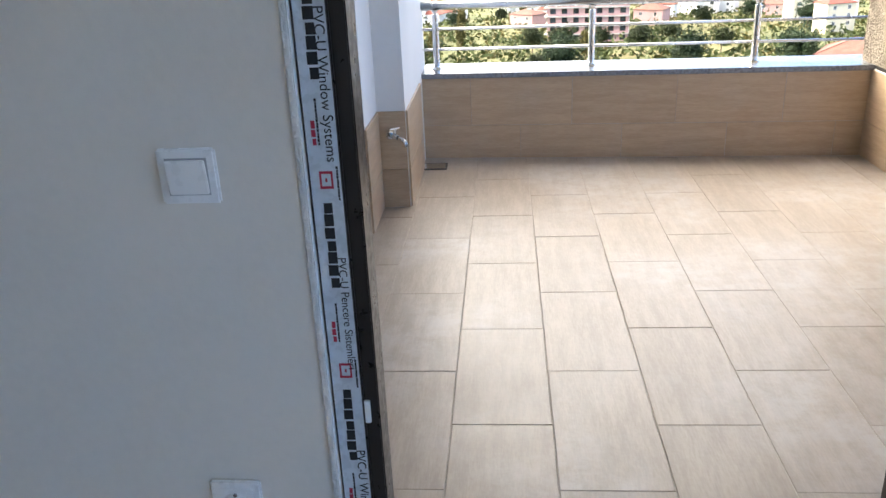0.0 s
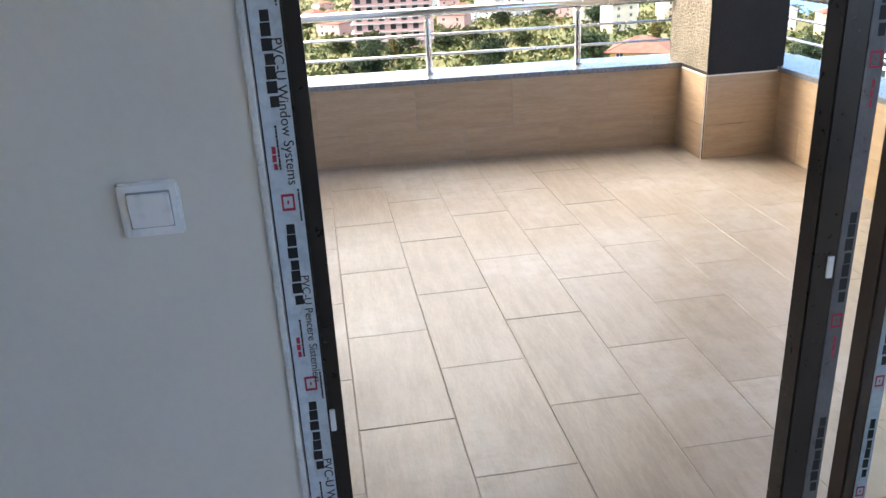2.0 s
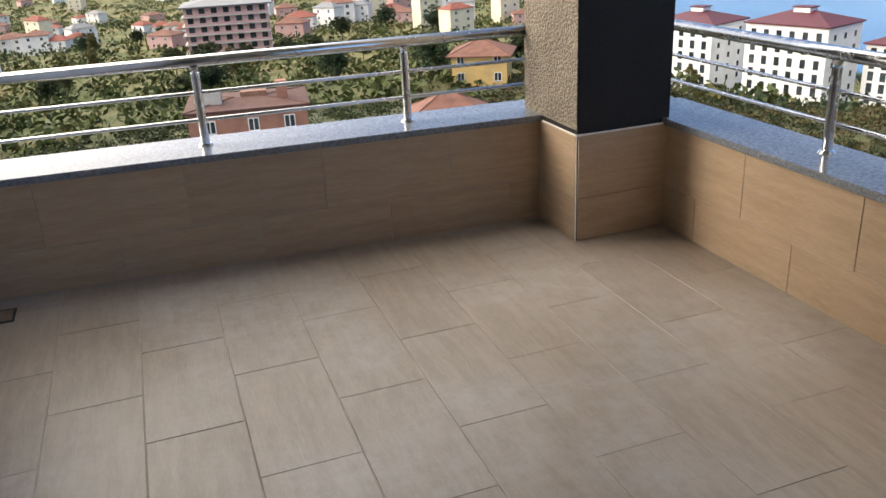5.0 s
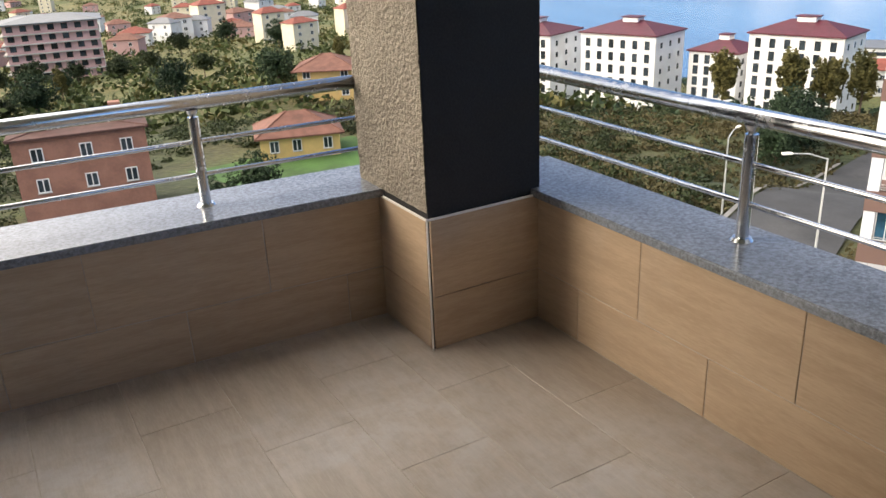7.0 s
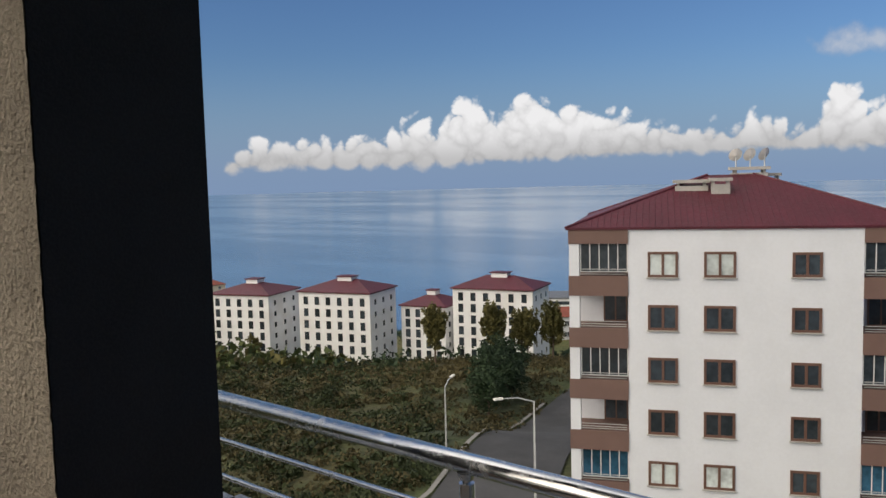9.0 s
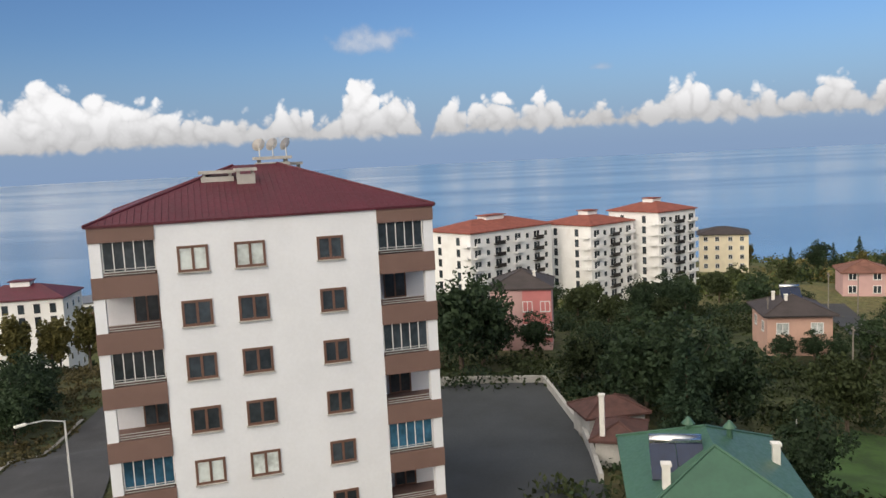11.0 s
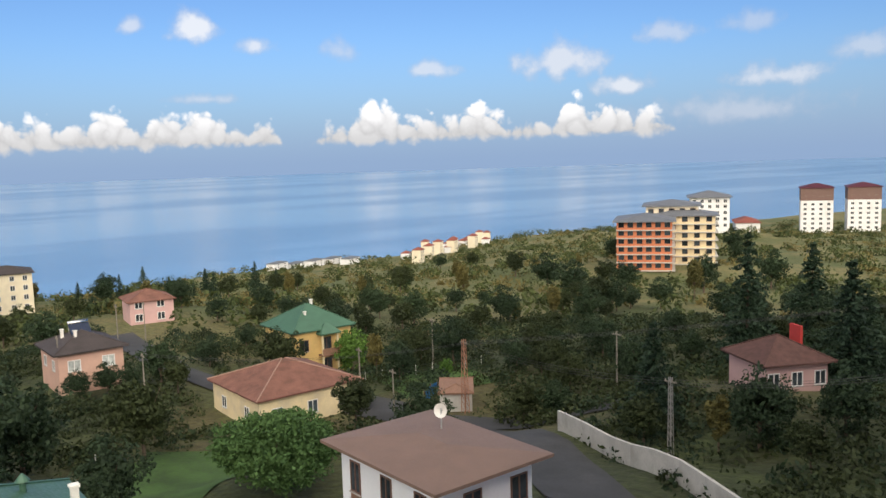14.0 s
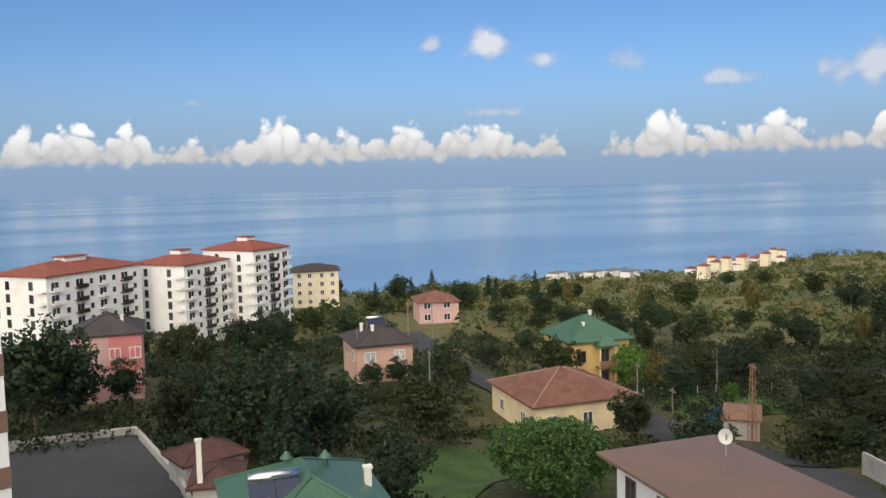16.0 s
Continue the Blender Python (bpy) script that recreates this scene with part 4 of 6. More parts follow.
def seams(parent, w, d, h, over, z, step, material, r=0.022):
    """Standing seams on a hipped roof, each a part on shared slopes."""
    a, b = w / 2 + over, d / 2 + over
    rx, ry = max(a - b, 0.0), max(b - a, 0.0)
    for k in range(1, int(2 * a / step)):
        x = -a + k * step
        reach = min((a - abs(x)) / max(a - rx, 0.01), 1.0)
        part("roof_seam", rod(bmesh.new(), (x, -b, z + 0.01), (x, -(b - (b - ry) * reach), z + 0.01 + h * reach), r, None, 4), material, parent)


def dish(parent, x, y, z, turn, r=0.45):
    m = bmesh.new()
    bmesh.ops.create_cone(m, cap_ends=False, segments=16, radius1=0.02, radius2=r, depth=r * 0.35, matrix=Matrix.Translation((0, 0, 0)))
    ob = part("satellite_dish", m, M_TRIM, parent, "pale satellite dish")
    ob.matrix_basis = pose(x, y, z + 0.75, 62, 0, turn)
    p = part("mast", rod(bmesh.new(), (x, y, z), (x, y, z + 0.75), 0.04, None, 8), M_LAMP, parent)
    return ob


def house(x, y, turn, w, d, h, roof_h, wall, roof, label, category="house", over=0.6, windows=(), chimneys=(), frame_mat=None, caps=True, cap_mat=None, dz=0.0, sink=1.5, group=""):
    """A house with a hipped roof. windows: (side, along, up, width, height, pane); side 0 looks along -y, 1 along +x, 2 +y, 3 -x."""
    z = land(x, y) + dz
    t = thing("house", (x, y, z), label, category, group, turn)
    part("wall", box(-w / 2, w / 2, -d / 2, d / 2, -sink, h), wall, t)
    r = part("roof", hip_roof(w, d, roof_h, over, z=h), roof, t)
    if caps:
        hips(r, w, d, roof_h, over, h + 0.18, cap_mat or roof)
    for cx, cy, ch in chimneys:
        bm = box(cx - 0.17, cx + 0.17, cy - 0.17, cy + 0.17, h, h + ch)
        bx(bm, cx - 0.23, cx + 0.23, cy - 0.23, cy + 0.23, h + ch, h + ch + 0.12)
        part("chimney", bm, M_TRIM, r)
    for side, along, up, ww, wh, pane in windows:
        px, py, a = {0: (along, -d / 2 - 0.01, 0), 1: (w / 2 + 0.01, along, 90), 2: (-along, d / 2 + 0.01, 180), 3: (-w / 2 - 0.01, -along, -90)}[side]
        window(t, px, py, up, a, ww, wh, frame_mat or M_FRAME_W, pane)
    return t


# the white block with brown balconies
P0, P1 = Vector((39.0, 26.3)), Vector((46.57, 10.43))
WB_W = (P1 - P0).length
WB_TURN = math.degrees(math.atan2(P1.y - P0.y, P1.x - P0.x))
WB_TOP, STOREY, WB_D = -1.30, 2.80, 15.0


def white_block():
    z0 = -24.2
    t = thing("apartment_block", (P0.x, P0.y, z0), "white apartment block with brown balcony bands and a dark red roof", "building", turn=WB_TURN)
    top = WB_TOP - z0
    part("wall", box(3.12, WB_W - 3.14, 0.0, WB_D, -2, top), M_WB, t)
    part("wall", box(0.0, 3.12, 2.2, WB_D, -2, top), M_WB, t)
    part("wall", box(WB_W - 3.14, WB_W, 2.2, WB_D, -2, top), M_WB, t)
    roof = part("roof", hip_roof(WB_W, WB_D, 2.6, 0.12, 0.12), M_ROOF_RED, t, "dark red ribbed sheet roof")
    roof.location = (WB_W / 2, WB_D / 2, top)
    hips(roof, WB_W, WB_D, 2.6, 0.12, 0.12, M_ROOF_RED)
    seams(roof, WB_W, WB_D, 2.6, 0.12, 0.12, 0.33, M_ROOF_RED)
    for cx, cy, cw, cd, cz in ((8.05, 4.8, 1.0, 0.8, 2.56), (6.5, 5.4, 1.8, 0.9, 2.48), (9.9, 8.2, 2.0, 1.4, 3.15), (11.2, 9.0, 0.9, 0.8, 2.75)):
        bm = box(cx - cw / 2, cx + cw / 2, cy - cd / 2, cy + cd / 2, top + 0.5, top + cz - 0.35)
        for k in range(2):
            for l in range(2):
                bx(bm, cx + (k - 0.5) * cw * 0.8 - 0.08, cx + (k - 0.5) * cw * 0.8 + 0.08, cy + (l - 0.5) * cd * 0.7 - 0.08, cy + (l - 0.5) * cd * 0.7 + 0.08, top + cz - 0.35, top + cz - 0.18)
        bx(bm, cx - cw / 2 - 0.12, cx + cw / 2 + 0.12, cy - cd / 2 - 0.12, cy + cd / 2 + 0.12, top + cz - 0.18, top + cz)
        part("chimney", bm, M_CONC, t, "pale concrete chimney with a cap slab")
    for k, dx in enumerate((9.15, 9.95, 10.75)):
        dish(t, dx, 8.0, top + 3.1, 200 + 12 * k, 0.42)
    for k in range(8):
        zt = top - k * STOREY
        for n, (u, ww) in enumerate(((4.88, 1.52), (7.71, 1.56), (11.86, 1.40))):
            pane = (M_PANE_L if k in (0, 4) and n < 2 else M_PANE)
            o = window(t, u, -0.01, zt - 2.50, 0, ww, 1.33 if n < 2 else 1.25, M_FRAME_BR, pane, 1, True, 0.13)
            if n == 2:
                o.location.z += 0.04
        if k:
            zt += 0.28
        for x0, x1, end in ((0.0, 3.12, -1), (WB_W - 3.14, WB_W, 1)):
            b = part("balcony", box(x0, x1, -0.06, 2.18, zt - 0.74, zt + 0.12) if k == 0 else box(x0, x1, -0.06, 2.18, zt - 1.0, zt + 0.06), M_BROWN, t, "brown rendered balcony band")
            px = x0 if end < 0 else x1
            head, foot = zt - (1.0 if k else 0.74), (zt if k else zt + 0.28) - STOREY
            post = box(px + (0.03 if end < 0 else -0.57), px + (0.57 if end < 0 else -0.03), 0.0, 0.5, foot + 0.05, head)
            part("pier", post, M_WB, b, "white balcony pier")
            if (k % 2 == 0):
                a0, a1 = (x0 + 0.62, x1 - 0.02) if end < 0 else (x0 + 0.03, x1 - 0.6)
                g = box(a0, a1, 0.12, 0.15, foot + 0.30, head - 0.02)
                part("glazing", g, M_PANE_B if k == 4 else M_PANE, b, "dark folding balcony glazing")
                bars_bm = bmesh.new()
                for j in range(6):
                    gx = lerp(j / 5, a0, a1 - 0.05)
                    bx(bars_bm, gx, gx + 0.045, 0.09, 0.12, foot + 0.30, head - 0.02)
                bx(bars_bm, a0, a1, 0.08, 0.12, foot + 0.25, foot + 0.31)
                part("glazing_bar", bars_bm, M_FRAME_W, b)
            else:
                dx = x0 + (2.35 if end < 0 else 1.3)
                window(b, dx, 2.16, foot + 0.08, 0, 1.3, 1.75, M_FRAME_BR, M_PANE, 1, False, 0.08)
            rail = bmesh.new()
            for rz in (0.16, 0.28, 0.42):
                rod(rail, (x0 + 0.1, 0.05, foot + rz), (x1 - 0.1, 0.05, foot + rz), 0.022, None, 6)
            part("railing", rail, M_LAMP, b)
    return t


white_block()


def tower(name, corner, left, right, base, top, storeys, roof, label, left_cols, right_cols, balconies, sheet=None):
    """A tower block from three roof corners: left end, near corner, right end of its two visible faces."""
    c, l, r = Vector(corner), Vector(left), Vector(right)
    w = (c - l).length
    ux = (c - l).normalized()
    uy = Vector((-ux.y, ux.x))
    d = abs((r - c).dot(uy))
    turn = math.degrees(math.atan2(ux.y, ux.x))
    t = thing(name, (l.x, l.y, base), label, "building", "distant tower blocks", turn)
    h = top - base
    st = (h - 1.0) / storeys
    part("wall", box(0, w, 0, d, -6, h), M_TOWER, t)
    rf = part("roof", hip_roof(w, d, 2.4, 0.5, 0.3), roof, t)
    rf.location = (w / 2, d / 2, h)
    lift = part("lift_housing", box(w * 0.4, w * 0.6, d * 0.4, d * 0.62, h + 1.0, h + 3.3), M_TOWER, t)
    part("cap", box(w * 0.38, w * 0.62, d * 0.38, d * 0.64, h + 3.3, h + 3.5), roof, lift)
    for s in range(storeys):
        z = 0.9 + s * st
        for k in range(left_cols):
            window(t, w * (k + 0.65) / (left_cols + 0.3), -0.02, z + 0.0, 0, 1.25, 1.95, M_PVC_DARK, M_PANE, 0, False, 0.05)
        for k in range(right_cols):
            y = d * (k + 0.65) / (right_cols + 0.3)
            if balconies and k % 2 == 0:
                b = part("balcony", bx(box(w, w + 1.3, y - 1.5, y + 1.5, z - 0.35, z - 0.15), w + 1.2, w + 1.3, y - 1.5, y + 1.5, z - 0.15, z + 0.65), M_TOWER if (k // 2) % 2 == 0 else M_PVC_DARK, t)
                window(t, w + 0.02, y, z - 0.1, 90, 2.2, 1.9, M_FRAME_W, M_PANE, 1, False, 0.06)
            else:
                window(t, w + 0.02, y, z + 0.1, 90, 1.2, 1.4, M_FRAME_W, M_PANE, 0, False, 0.06)
        if balconies:
            bl = part("balcony", bx(box(w - 2.6, w - 0.1, -1.2, 0, z - 0.35, z - 0.15), w - 2.6, w - 0.1, -1.2, -1.1, z - 0.15, z + 0.65), M_TOWER, t)
    return t


tower("tower_block", (229.3, -20.4), (242.3, -7.8), (240.0, -31.6), -41.0, -17.2, 8, M_ROOF_ORANGE, "white tower block with stacked balconies and orange tiled roof", 2, 5, True)
tower("tower_block", (220.4, -2.1), (232.3, 11.0), (233.0, -14.5), -40.0, -19.4, 7, M_ROOF_ORANGE, "white tower block with stacked balconies and orange tiled roof", 2, 5, True)
tower("tower_block", (201.0, 27.5), (212.0, 40.0), (225.0, 10.7), -37.0, -18.5, 6, M_ROOF_ORANGE, "wide white tower block with dark balconies and orange roof", 2, 8, True)
tower("tower_block", (138.0, 142.2), (132.0, 161.1), (151.5, 146.5), -47.0, -25.4, 7, M_ROOF_RED, "white tower block with rows of narrow windows and red roof", 6, 3, False)
tower("tower_block", (154.6, 106.7), (149.1, 125.6), (166.5, 111.0), -44.0, -24.2, 7, M_ROOF_RED, "white tower block with rows of narrow windows and red roof", 6, 3, False)
tower("tower_block", (149.0, 128.0), (146.0, 139.5), (160.0, 132.0), -45.0, -29.0, 6, M_ROOF_RED, "lower white tower block with red roof", 4, 3, False)
tower("tower_block", (128.0, 168.0), (122.0, 184.0), (142.0, 174.0), -47.0, -26.5, 7, M_ROOF_RED, "white tower block with rows of narrow windows and red roof", 5, 3, False)



def rows_of(side, alongs, ups, w=1.1, h=1.3, pane=None):
    return tuple((side, a, u, w, h, pane or M_PANE) for u in ups for a in alongs)


# village houses
brown = house(36.95, -23.6, 0, 8.9, 6.3, 6.4, 0.45, M_WB, M_ROOF_BROWN, "white two-storey house under a wide brown sheet roof", over=0.85, caps=False,
      windows=rows_of(2, (-3.0, 0.0, 3.0), (3.9,), 1.0, 1.8) + rows_of(2, (-3.0, 0.6, 3.0), (0.9,), 1.2, 1.7) + rows_of(3, (-1.0, 2.2), (4.2,), 1.2, 1.5) + rows_of(3, (-2.0,), (0.6,), 0.9, 2.0), frame_mat=M_FRAME_BR)
for along in (-3.0, 0.0, 3.0):
    part("panel", box(along - 0.5, along + 0.5, 3.15, 3.21, 2.85, 3.8), M_WOOD, brown, "reddish wooden window panel")
part("string_course", box(-4.5, 4.5, 3.14, 3.2, 2.6, 2.8), M_FRAME_BR, brown, "brown string course")
part("porch_roof", hip_roof(1.8, 3.4, 0.6, 0.1, 0.12, z=4.2), M_ROOF_ORANGE, brown, "small red porch roof").location = (-5.2, 0.2, 0)
for sy in (-1.4, 1.8):
    part("porch_post", box(-6.0, -5.85, sy, sy + 0.15, -0.5, 4.2), M_FRAME_W, brown)
for yb, side in ((3.2, 1), (-4.2, -1)):
    rail_bm = sweep([Vector((-4.4, yb, 3.9)), Vector((-5.3, yb, 3.9)), Vector((-5.3, yb + 1.2, 3.9))], 0.03, 6)
    part("balcony_rail", rail_bm, M_PVC_DARK, brown, "dark metal balcony rail")
house(88.3, -41.0, 0, 12.2, 12.6, 3.6, 2.5, M_CREAM, M_ROOF_TILE, "low pale yellow house with a worn clay tiled hipped roof", over=0.5, cap_mat=M_CAP,
      windows=rows_of(3, (-4.2, 0.2, 4.2), (1.0,), 1.3, 1.5) + rows_of(2, (-3, 3), (1.0,), 1.2, 1.4))
gy = house(110.0, -56.3, -90, 9.4, 9.0, 6.8, 3.1, M_YELLOW, M_ROOF_GREEN, "yellow two-storey house with a green hipped roof", over=0.6,
      windows=rows_of(0, (-3.2, 3.8), (3.9, 0.8), 1.5, 1.7) + rows_of(0, (0.5,), (3.4, 0.3), 1.6, 2.2), frame_mat=M_FRAME_BR, chimneys=((1.0, 0.5, 3.6), (-1.5, -2.0, 2.4)))
for gx in (-0.75, 1.75):
    part("balcony_post", box(gx - 0.12, gx + 0.12, -5.7, -5.45, -0.5, 6.2), M_CREAM, gy)
part("balcony", bx(box(-0.9, 1.9, -5.75, -4.5, 3.0, 3.2), -0.85, 1.85, -5.75, -5.65, 3.2, 4.1), M_WOOD, gy, "dark wooden balcony")
part("gable", hip_roof(3.0, 2.4, 1.3, 0.2, z=6.2), M_ROOF_GREEN, gy).location = (0.5, -4.6, 0)
house(110.3, -24.3, 0, 8.4, 7.6, 4.9, 1.9, M_PINK, M_ROOF_DARK, "salmon house with a dark hipped roof and roof water heater", over=0.6,
      windows=rows_of(3, (-2.0, 2.0), (2.7,), 1.5, 1.4, M_PANE_L) + rows_of(2, (-2.0, 2.0), (2.7,), 1.2, 1.3), chimneys=((-1.6, 1.0, 2.2), (0.6, 2.0, 2.2)))
house(160.5, -49.5, -8, 8.0, 8.0, 4.2, 1.8, M_PINK_W, M_ROOF_TILE, "dull pink house with a clay tiled roof", over=0.5, windows=rows_of(3, (-2.4, 1.6), (3.0, 0.6), 1.4, 1.4))
house(280, -46, -8, 13, 15, 12.0, 2.0, M_CREAM_W, M_ROOF_DARK, "cream four-storey apartment house", "building", over=0.8, windows=rows_of(3, (-5.5, -2, 2, 5.5), (1.2, 4.1, 7.0, 9.9), 1.3, 1.5) + rows_of(2, (-4, 0, 4), (1.2, 4.1, 7.0, 9.9), 1.3, 1.5))
pinkb = house(103.3, 9.2, 0, 8.0, 7.3, 7.4, 1.8, M_PINK_W, M_ROOF_DARK, "pale pink house with a rose panel and dark roof", over=0.3,
      windows=rows_of(3, (0.8, 2.9), (4.7, 1.9), 1.2, 1.3), chimneys=((-1.6, -1.6, 1.8),))
part("rose_panel", box(-4.03, -3.99, -3.65, -0.2, 1.0, 7.3), M_ROSE, pinkb, "rose red rendered panel")
green = house(41.8, -3.3, 0, 9.6, 6.9, 5.9, 2.0, M_CREAM, M_ROOF_GREEN, "cream house with a green sheet roof and solar water heater", over=0.65, chimneys=((-3.4, 2.4, 2.0), (0.6, -3.2, 1.5)))
for gx, gy_ in ((2.0, 0.7), (1.4, -1.2)):
    cow = rod(bmesh.new(), (gx, gy_, 6.9), (gx, gy_, 8.0), 0.18, 0.14, 12)
    rod(cow, (gx, gy_, 8.0), (gx, gy_, 8.35), 0.34, 0.05, 12)
    part("vent_cowl", cow, M_ROOF_GREEN, green, "green sheet roof cowl")
house(34.3, 95.5, -17, 9.2, 7.0, 2.7, 2.2, M_YELLOW, M_ROOF_TILE, "small yellow house with an old tiled roof on a lawn", over=0.6, windows=rows_of(0, (-3.0, -0.4, 3.2), (1.0,), 1.1, 1.4))
brick_house = house(8.8, 80.0, -8, 10.5, 8.0, 5.0, 0.3, M_BRICK, M_ROOF_OLD, "unfinished brick house with a flat cluttered roof", over=0.3, windows=rows_of(0, (-3.4, 0.4, 3.6), (3.1, 0.5), 1.0, 1.2), dz=3.3, sink=6.0)
for k, (px, py, pw, pd, ph) in enumerate(((-3.0, -1.5, 1.6, 1.2, 1.1), (0.6, 0.8, 2.4, 1.6, 0.5), (3.2, -1.0, 1.0, 1.0, 1.5))):
    part("roof_box", box(px - pw / 2, px + pw / 2, py - pd / 2, py + pd / 2, 5.2, 5.4 + ph, 0.04), (M_CONC, M_WOOD, M_BRICK)[k], brick_house, "weathered hut or bin on the flat roof")
house(56, 137, -30, 9.5, 8.5, 5.0, 2.2, M_YELLOW, M_ROOF_TILE, "ochre house with a red tiled hipped roof", over=0.9, windows=rows_of(0, (-3.2, 3.2), (3.8, 0.8), 1.3, 1.5))
fir_house = house(43.5, -71.0, -118, 6.4, 6.5, 2.9, 2.0, M_PINK_W, M_ROOF_OLD, "small pinkish house under a dull tiled roof between firs", over=0.6, windows=rows_of(0, (-2.4, 0.0, 2.4), (0.8,), 1.2, 1.4))
part("dormer", box(1.9, 2.2, -0.8, 0.9, 3.1, 5.9), M_RED_WALL, fir_house, "bright red rendered gable wall")
house(73.5, -55.0, -40, 6.0, 3.6, 2.0, 0.5, M_CONC, M_WOOD, "low grey shed with a rusty roof", "shed", over=0.2)
house(66.0, 0.5, -70, 4.5, 3.5, 2.2, 1.0, M_CONC, M_ROOF_OLD, "small old house with a rusty red roof among trees", over=0.4)
house(59.5, 0.0, -8, 4.0, 3.0, 2.0, 0.8, M_CONC, M_ROOF_OLD, "white shed with a red roof beside the yard", "shed", over=0.4, chimneys=((-1.8, 1.0, 3.2),))

# unfinished orange block and its neighbours on the ridge
def bare_block(x, y, turn, w, d, h, storeys, wall, label, bays):
    z = land(x, y)
    t = thing("unfinished_block", (x, y, z), label, "building", turn=turn)
    part("wall", box(-w / 2, w / 2, -d / 2, d / 2, -4, h), wall, t)
    rf = part("roof", hip_roof(w, d, 1.6, 1.2, 0.35), M_ROOF_GREY, t)
    rf.location.z = h
    st = h / storeys
    for s in range(storeys):
        part("slab", box(-w / 2 - 0.9, w / 2 + 0.25, -d / 2 - 0.9, d / 2 + 0.2, s * st - 0.12, s * st + 0.16), M_CONC, t, "grey concrete floor slab")
        for k in range(bays):
            window(t, -w / 2 + w * (k + 0.5) / bays, -d / 2 - 0.02, s * st + 0.8, 0, 1.7, 1.6, M_BRICK, M_PANE, 0, False, 0.05)
            window(t, -w / 2 - 0.02, -d / 2 + d * (k + 0.5) / bays, s * st + 0.8, -90, 1.7, 1.6, M_BRICK, M_PANE, 0, False, 0.05)
    return t


bare_block(161, -203, -54, 21, 16, 14.5, 6, M_ORANGE, "unfinished orange brick block with grey floor slabs", 6)
bare_block(158, -219, -54, 14, 18, 15.0, 6, M_CREAM, "unfinished cream block with open bays", 5)
bare_block(165, -222, -54, 16, 16, 18.0, 6, M_CREAM_W, "half finished pale block with a grey roof", 5)
house(236, -350, -54, 22, 18, 17.0, 2.8, M_TOWER, M_ROOF_GREY, "white block with a grey hipped roof on the ridge", "building", over=1.4, windows=rows_of(3, (-7, -3.5, 0, 3.5, 7), (3, 6, 9, 12, 14.6), 1.6, 1.6))
for bx_, by_ in ((253, -489), (234, -509)):
    tw = house(bx_, by_, -60, 20, 18, 27.0, 2.6, M_TOWER, M_ROOF_RED, "white and brown twin tower block on the ridge", "building", over=0.8, windows=rows_of(3, (-6.5, -2.2, 2.2, 6.5), tuple(2 + 2.9 * k for k in range(8)), 1.8, 1.5), group="twin towers")
    part("band", box(-10.1, 10.1, -9.1, 9.1, 19.5, 27.0), M_BROWN, tw, "brown rendered top storeys")
house(243, -395, -54, 22, 12, 7, 2.4, M_TOWER, M_ROOF_ORANGE, "long white house with a red roof on the ridge", over=0.6)
bare_block(26, 263, -8, 24, 16, 15.5, 6, M_PINK_W, "unfinished pinkish block with open window holes", 7)

# scattered town on the far hillside and the seaside rows
town = [(M_TOWER, M_ROOF_ORANGE), (M_TOWER, M_ROOF_TILE), (M_CREAM_W, M_ROOF_ORANGE), (M_PINK_W, M_ROOF_TILE), (M_TOWER, M_ROOF_GREY)]
kits = []
for k, (wall, roof) in enumerate(town):
    w, d, h = 11 + k, 9 + (k * 2) % 4, 6.0 + 2.9 * (k % 3)
    t = house(60 + 22 * k, 330 + 30 * k, -20 + 15 * k, w, d, h, 2.0, wall, roof, "far town house with a tiled roof", over=0.5, caps=False,
              windows=rows_of(0, (-w / 4, w / 4), tuple(1.0 + 2.9 * s for s in range(k % 3 + 2)), 1.5, 1.4), group="far town houses")
    kits.append(t)
rng = random.Random(4)
count = 0
while count < 190:
    az, r = rng.uniform(-38, 16), 245 + 1000 * rng.random() ** 1.05
    if r > 0.85 * coast(az) or (r < 330 and rng.random() < 0.7):
        continue
    a = radians(az)
    x, y = -r * math.sin(a), r * math.cos(a)
    if r < 230 and abs(az + 22) < 6:
        continue
    far_house = copy_thing(kits[rng.randrange(5)], pose(x, y, land(x, y) - 0.3, 0, 0, rng.uniform(-70, 40)))
    far_house.scale = (0.72, 0.72, rng.uniform(0.65, 0.95))
    count += 1
for k in range(20):
    f = k / 19
    a = radians(lerp(f, -125.6, -131.4) + rng.uniform(-0.3, 0.3))
    r = lerp(f, 430, 540) + rng.uniform(-45, 45)
    x, y = -r * math.sin(a), r * math.cos(a)
    row = copy_thing(kits[(0, 2)[k % 2]], pose(x, y, land(x, y) - 0.5, 0, 0, -50 + rng.uniform(-10, 10)))
    row.scale = (0.42, 0.5, 0.62)


def coast_hall(x, y, turn, w, d, h, bands):
    """A long white hall with dark window bands."""
    t = thing("factory_hall", (x, y, land(x, y)), "long white factory hall with dark window bands by the shore", "building", turn=turn)
    part("wall", box(-w / 2, w / 2, -d / 2, d / 2, -4, h), M_TOWER, t)
    part("roof", box(-w / 2 - 0.3, w / 2 + 0.3, -d / 2 - 0.3, d / 2 + 0.3, h, h + 0.4), M_ROOF_GREY, t)
    for k in range(bands):
        z = 1.5 + k * (h - 1.0) / bands
        part("window_band", box(-w / 2 + 0.5, w / 2 - 0.5, -d / 2 - 0.06, -d / 2 + 0.1, z, z + 1.1), M_PANE, t)


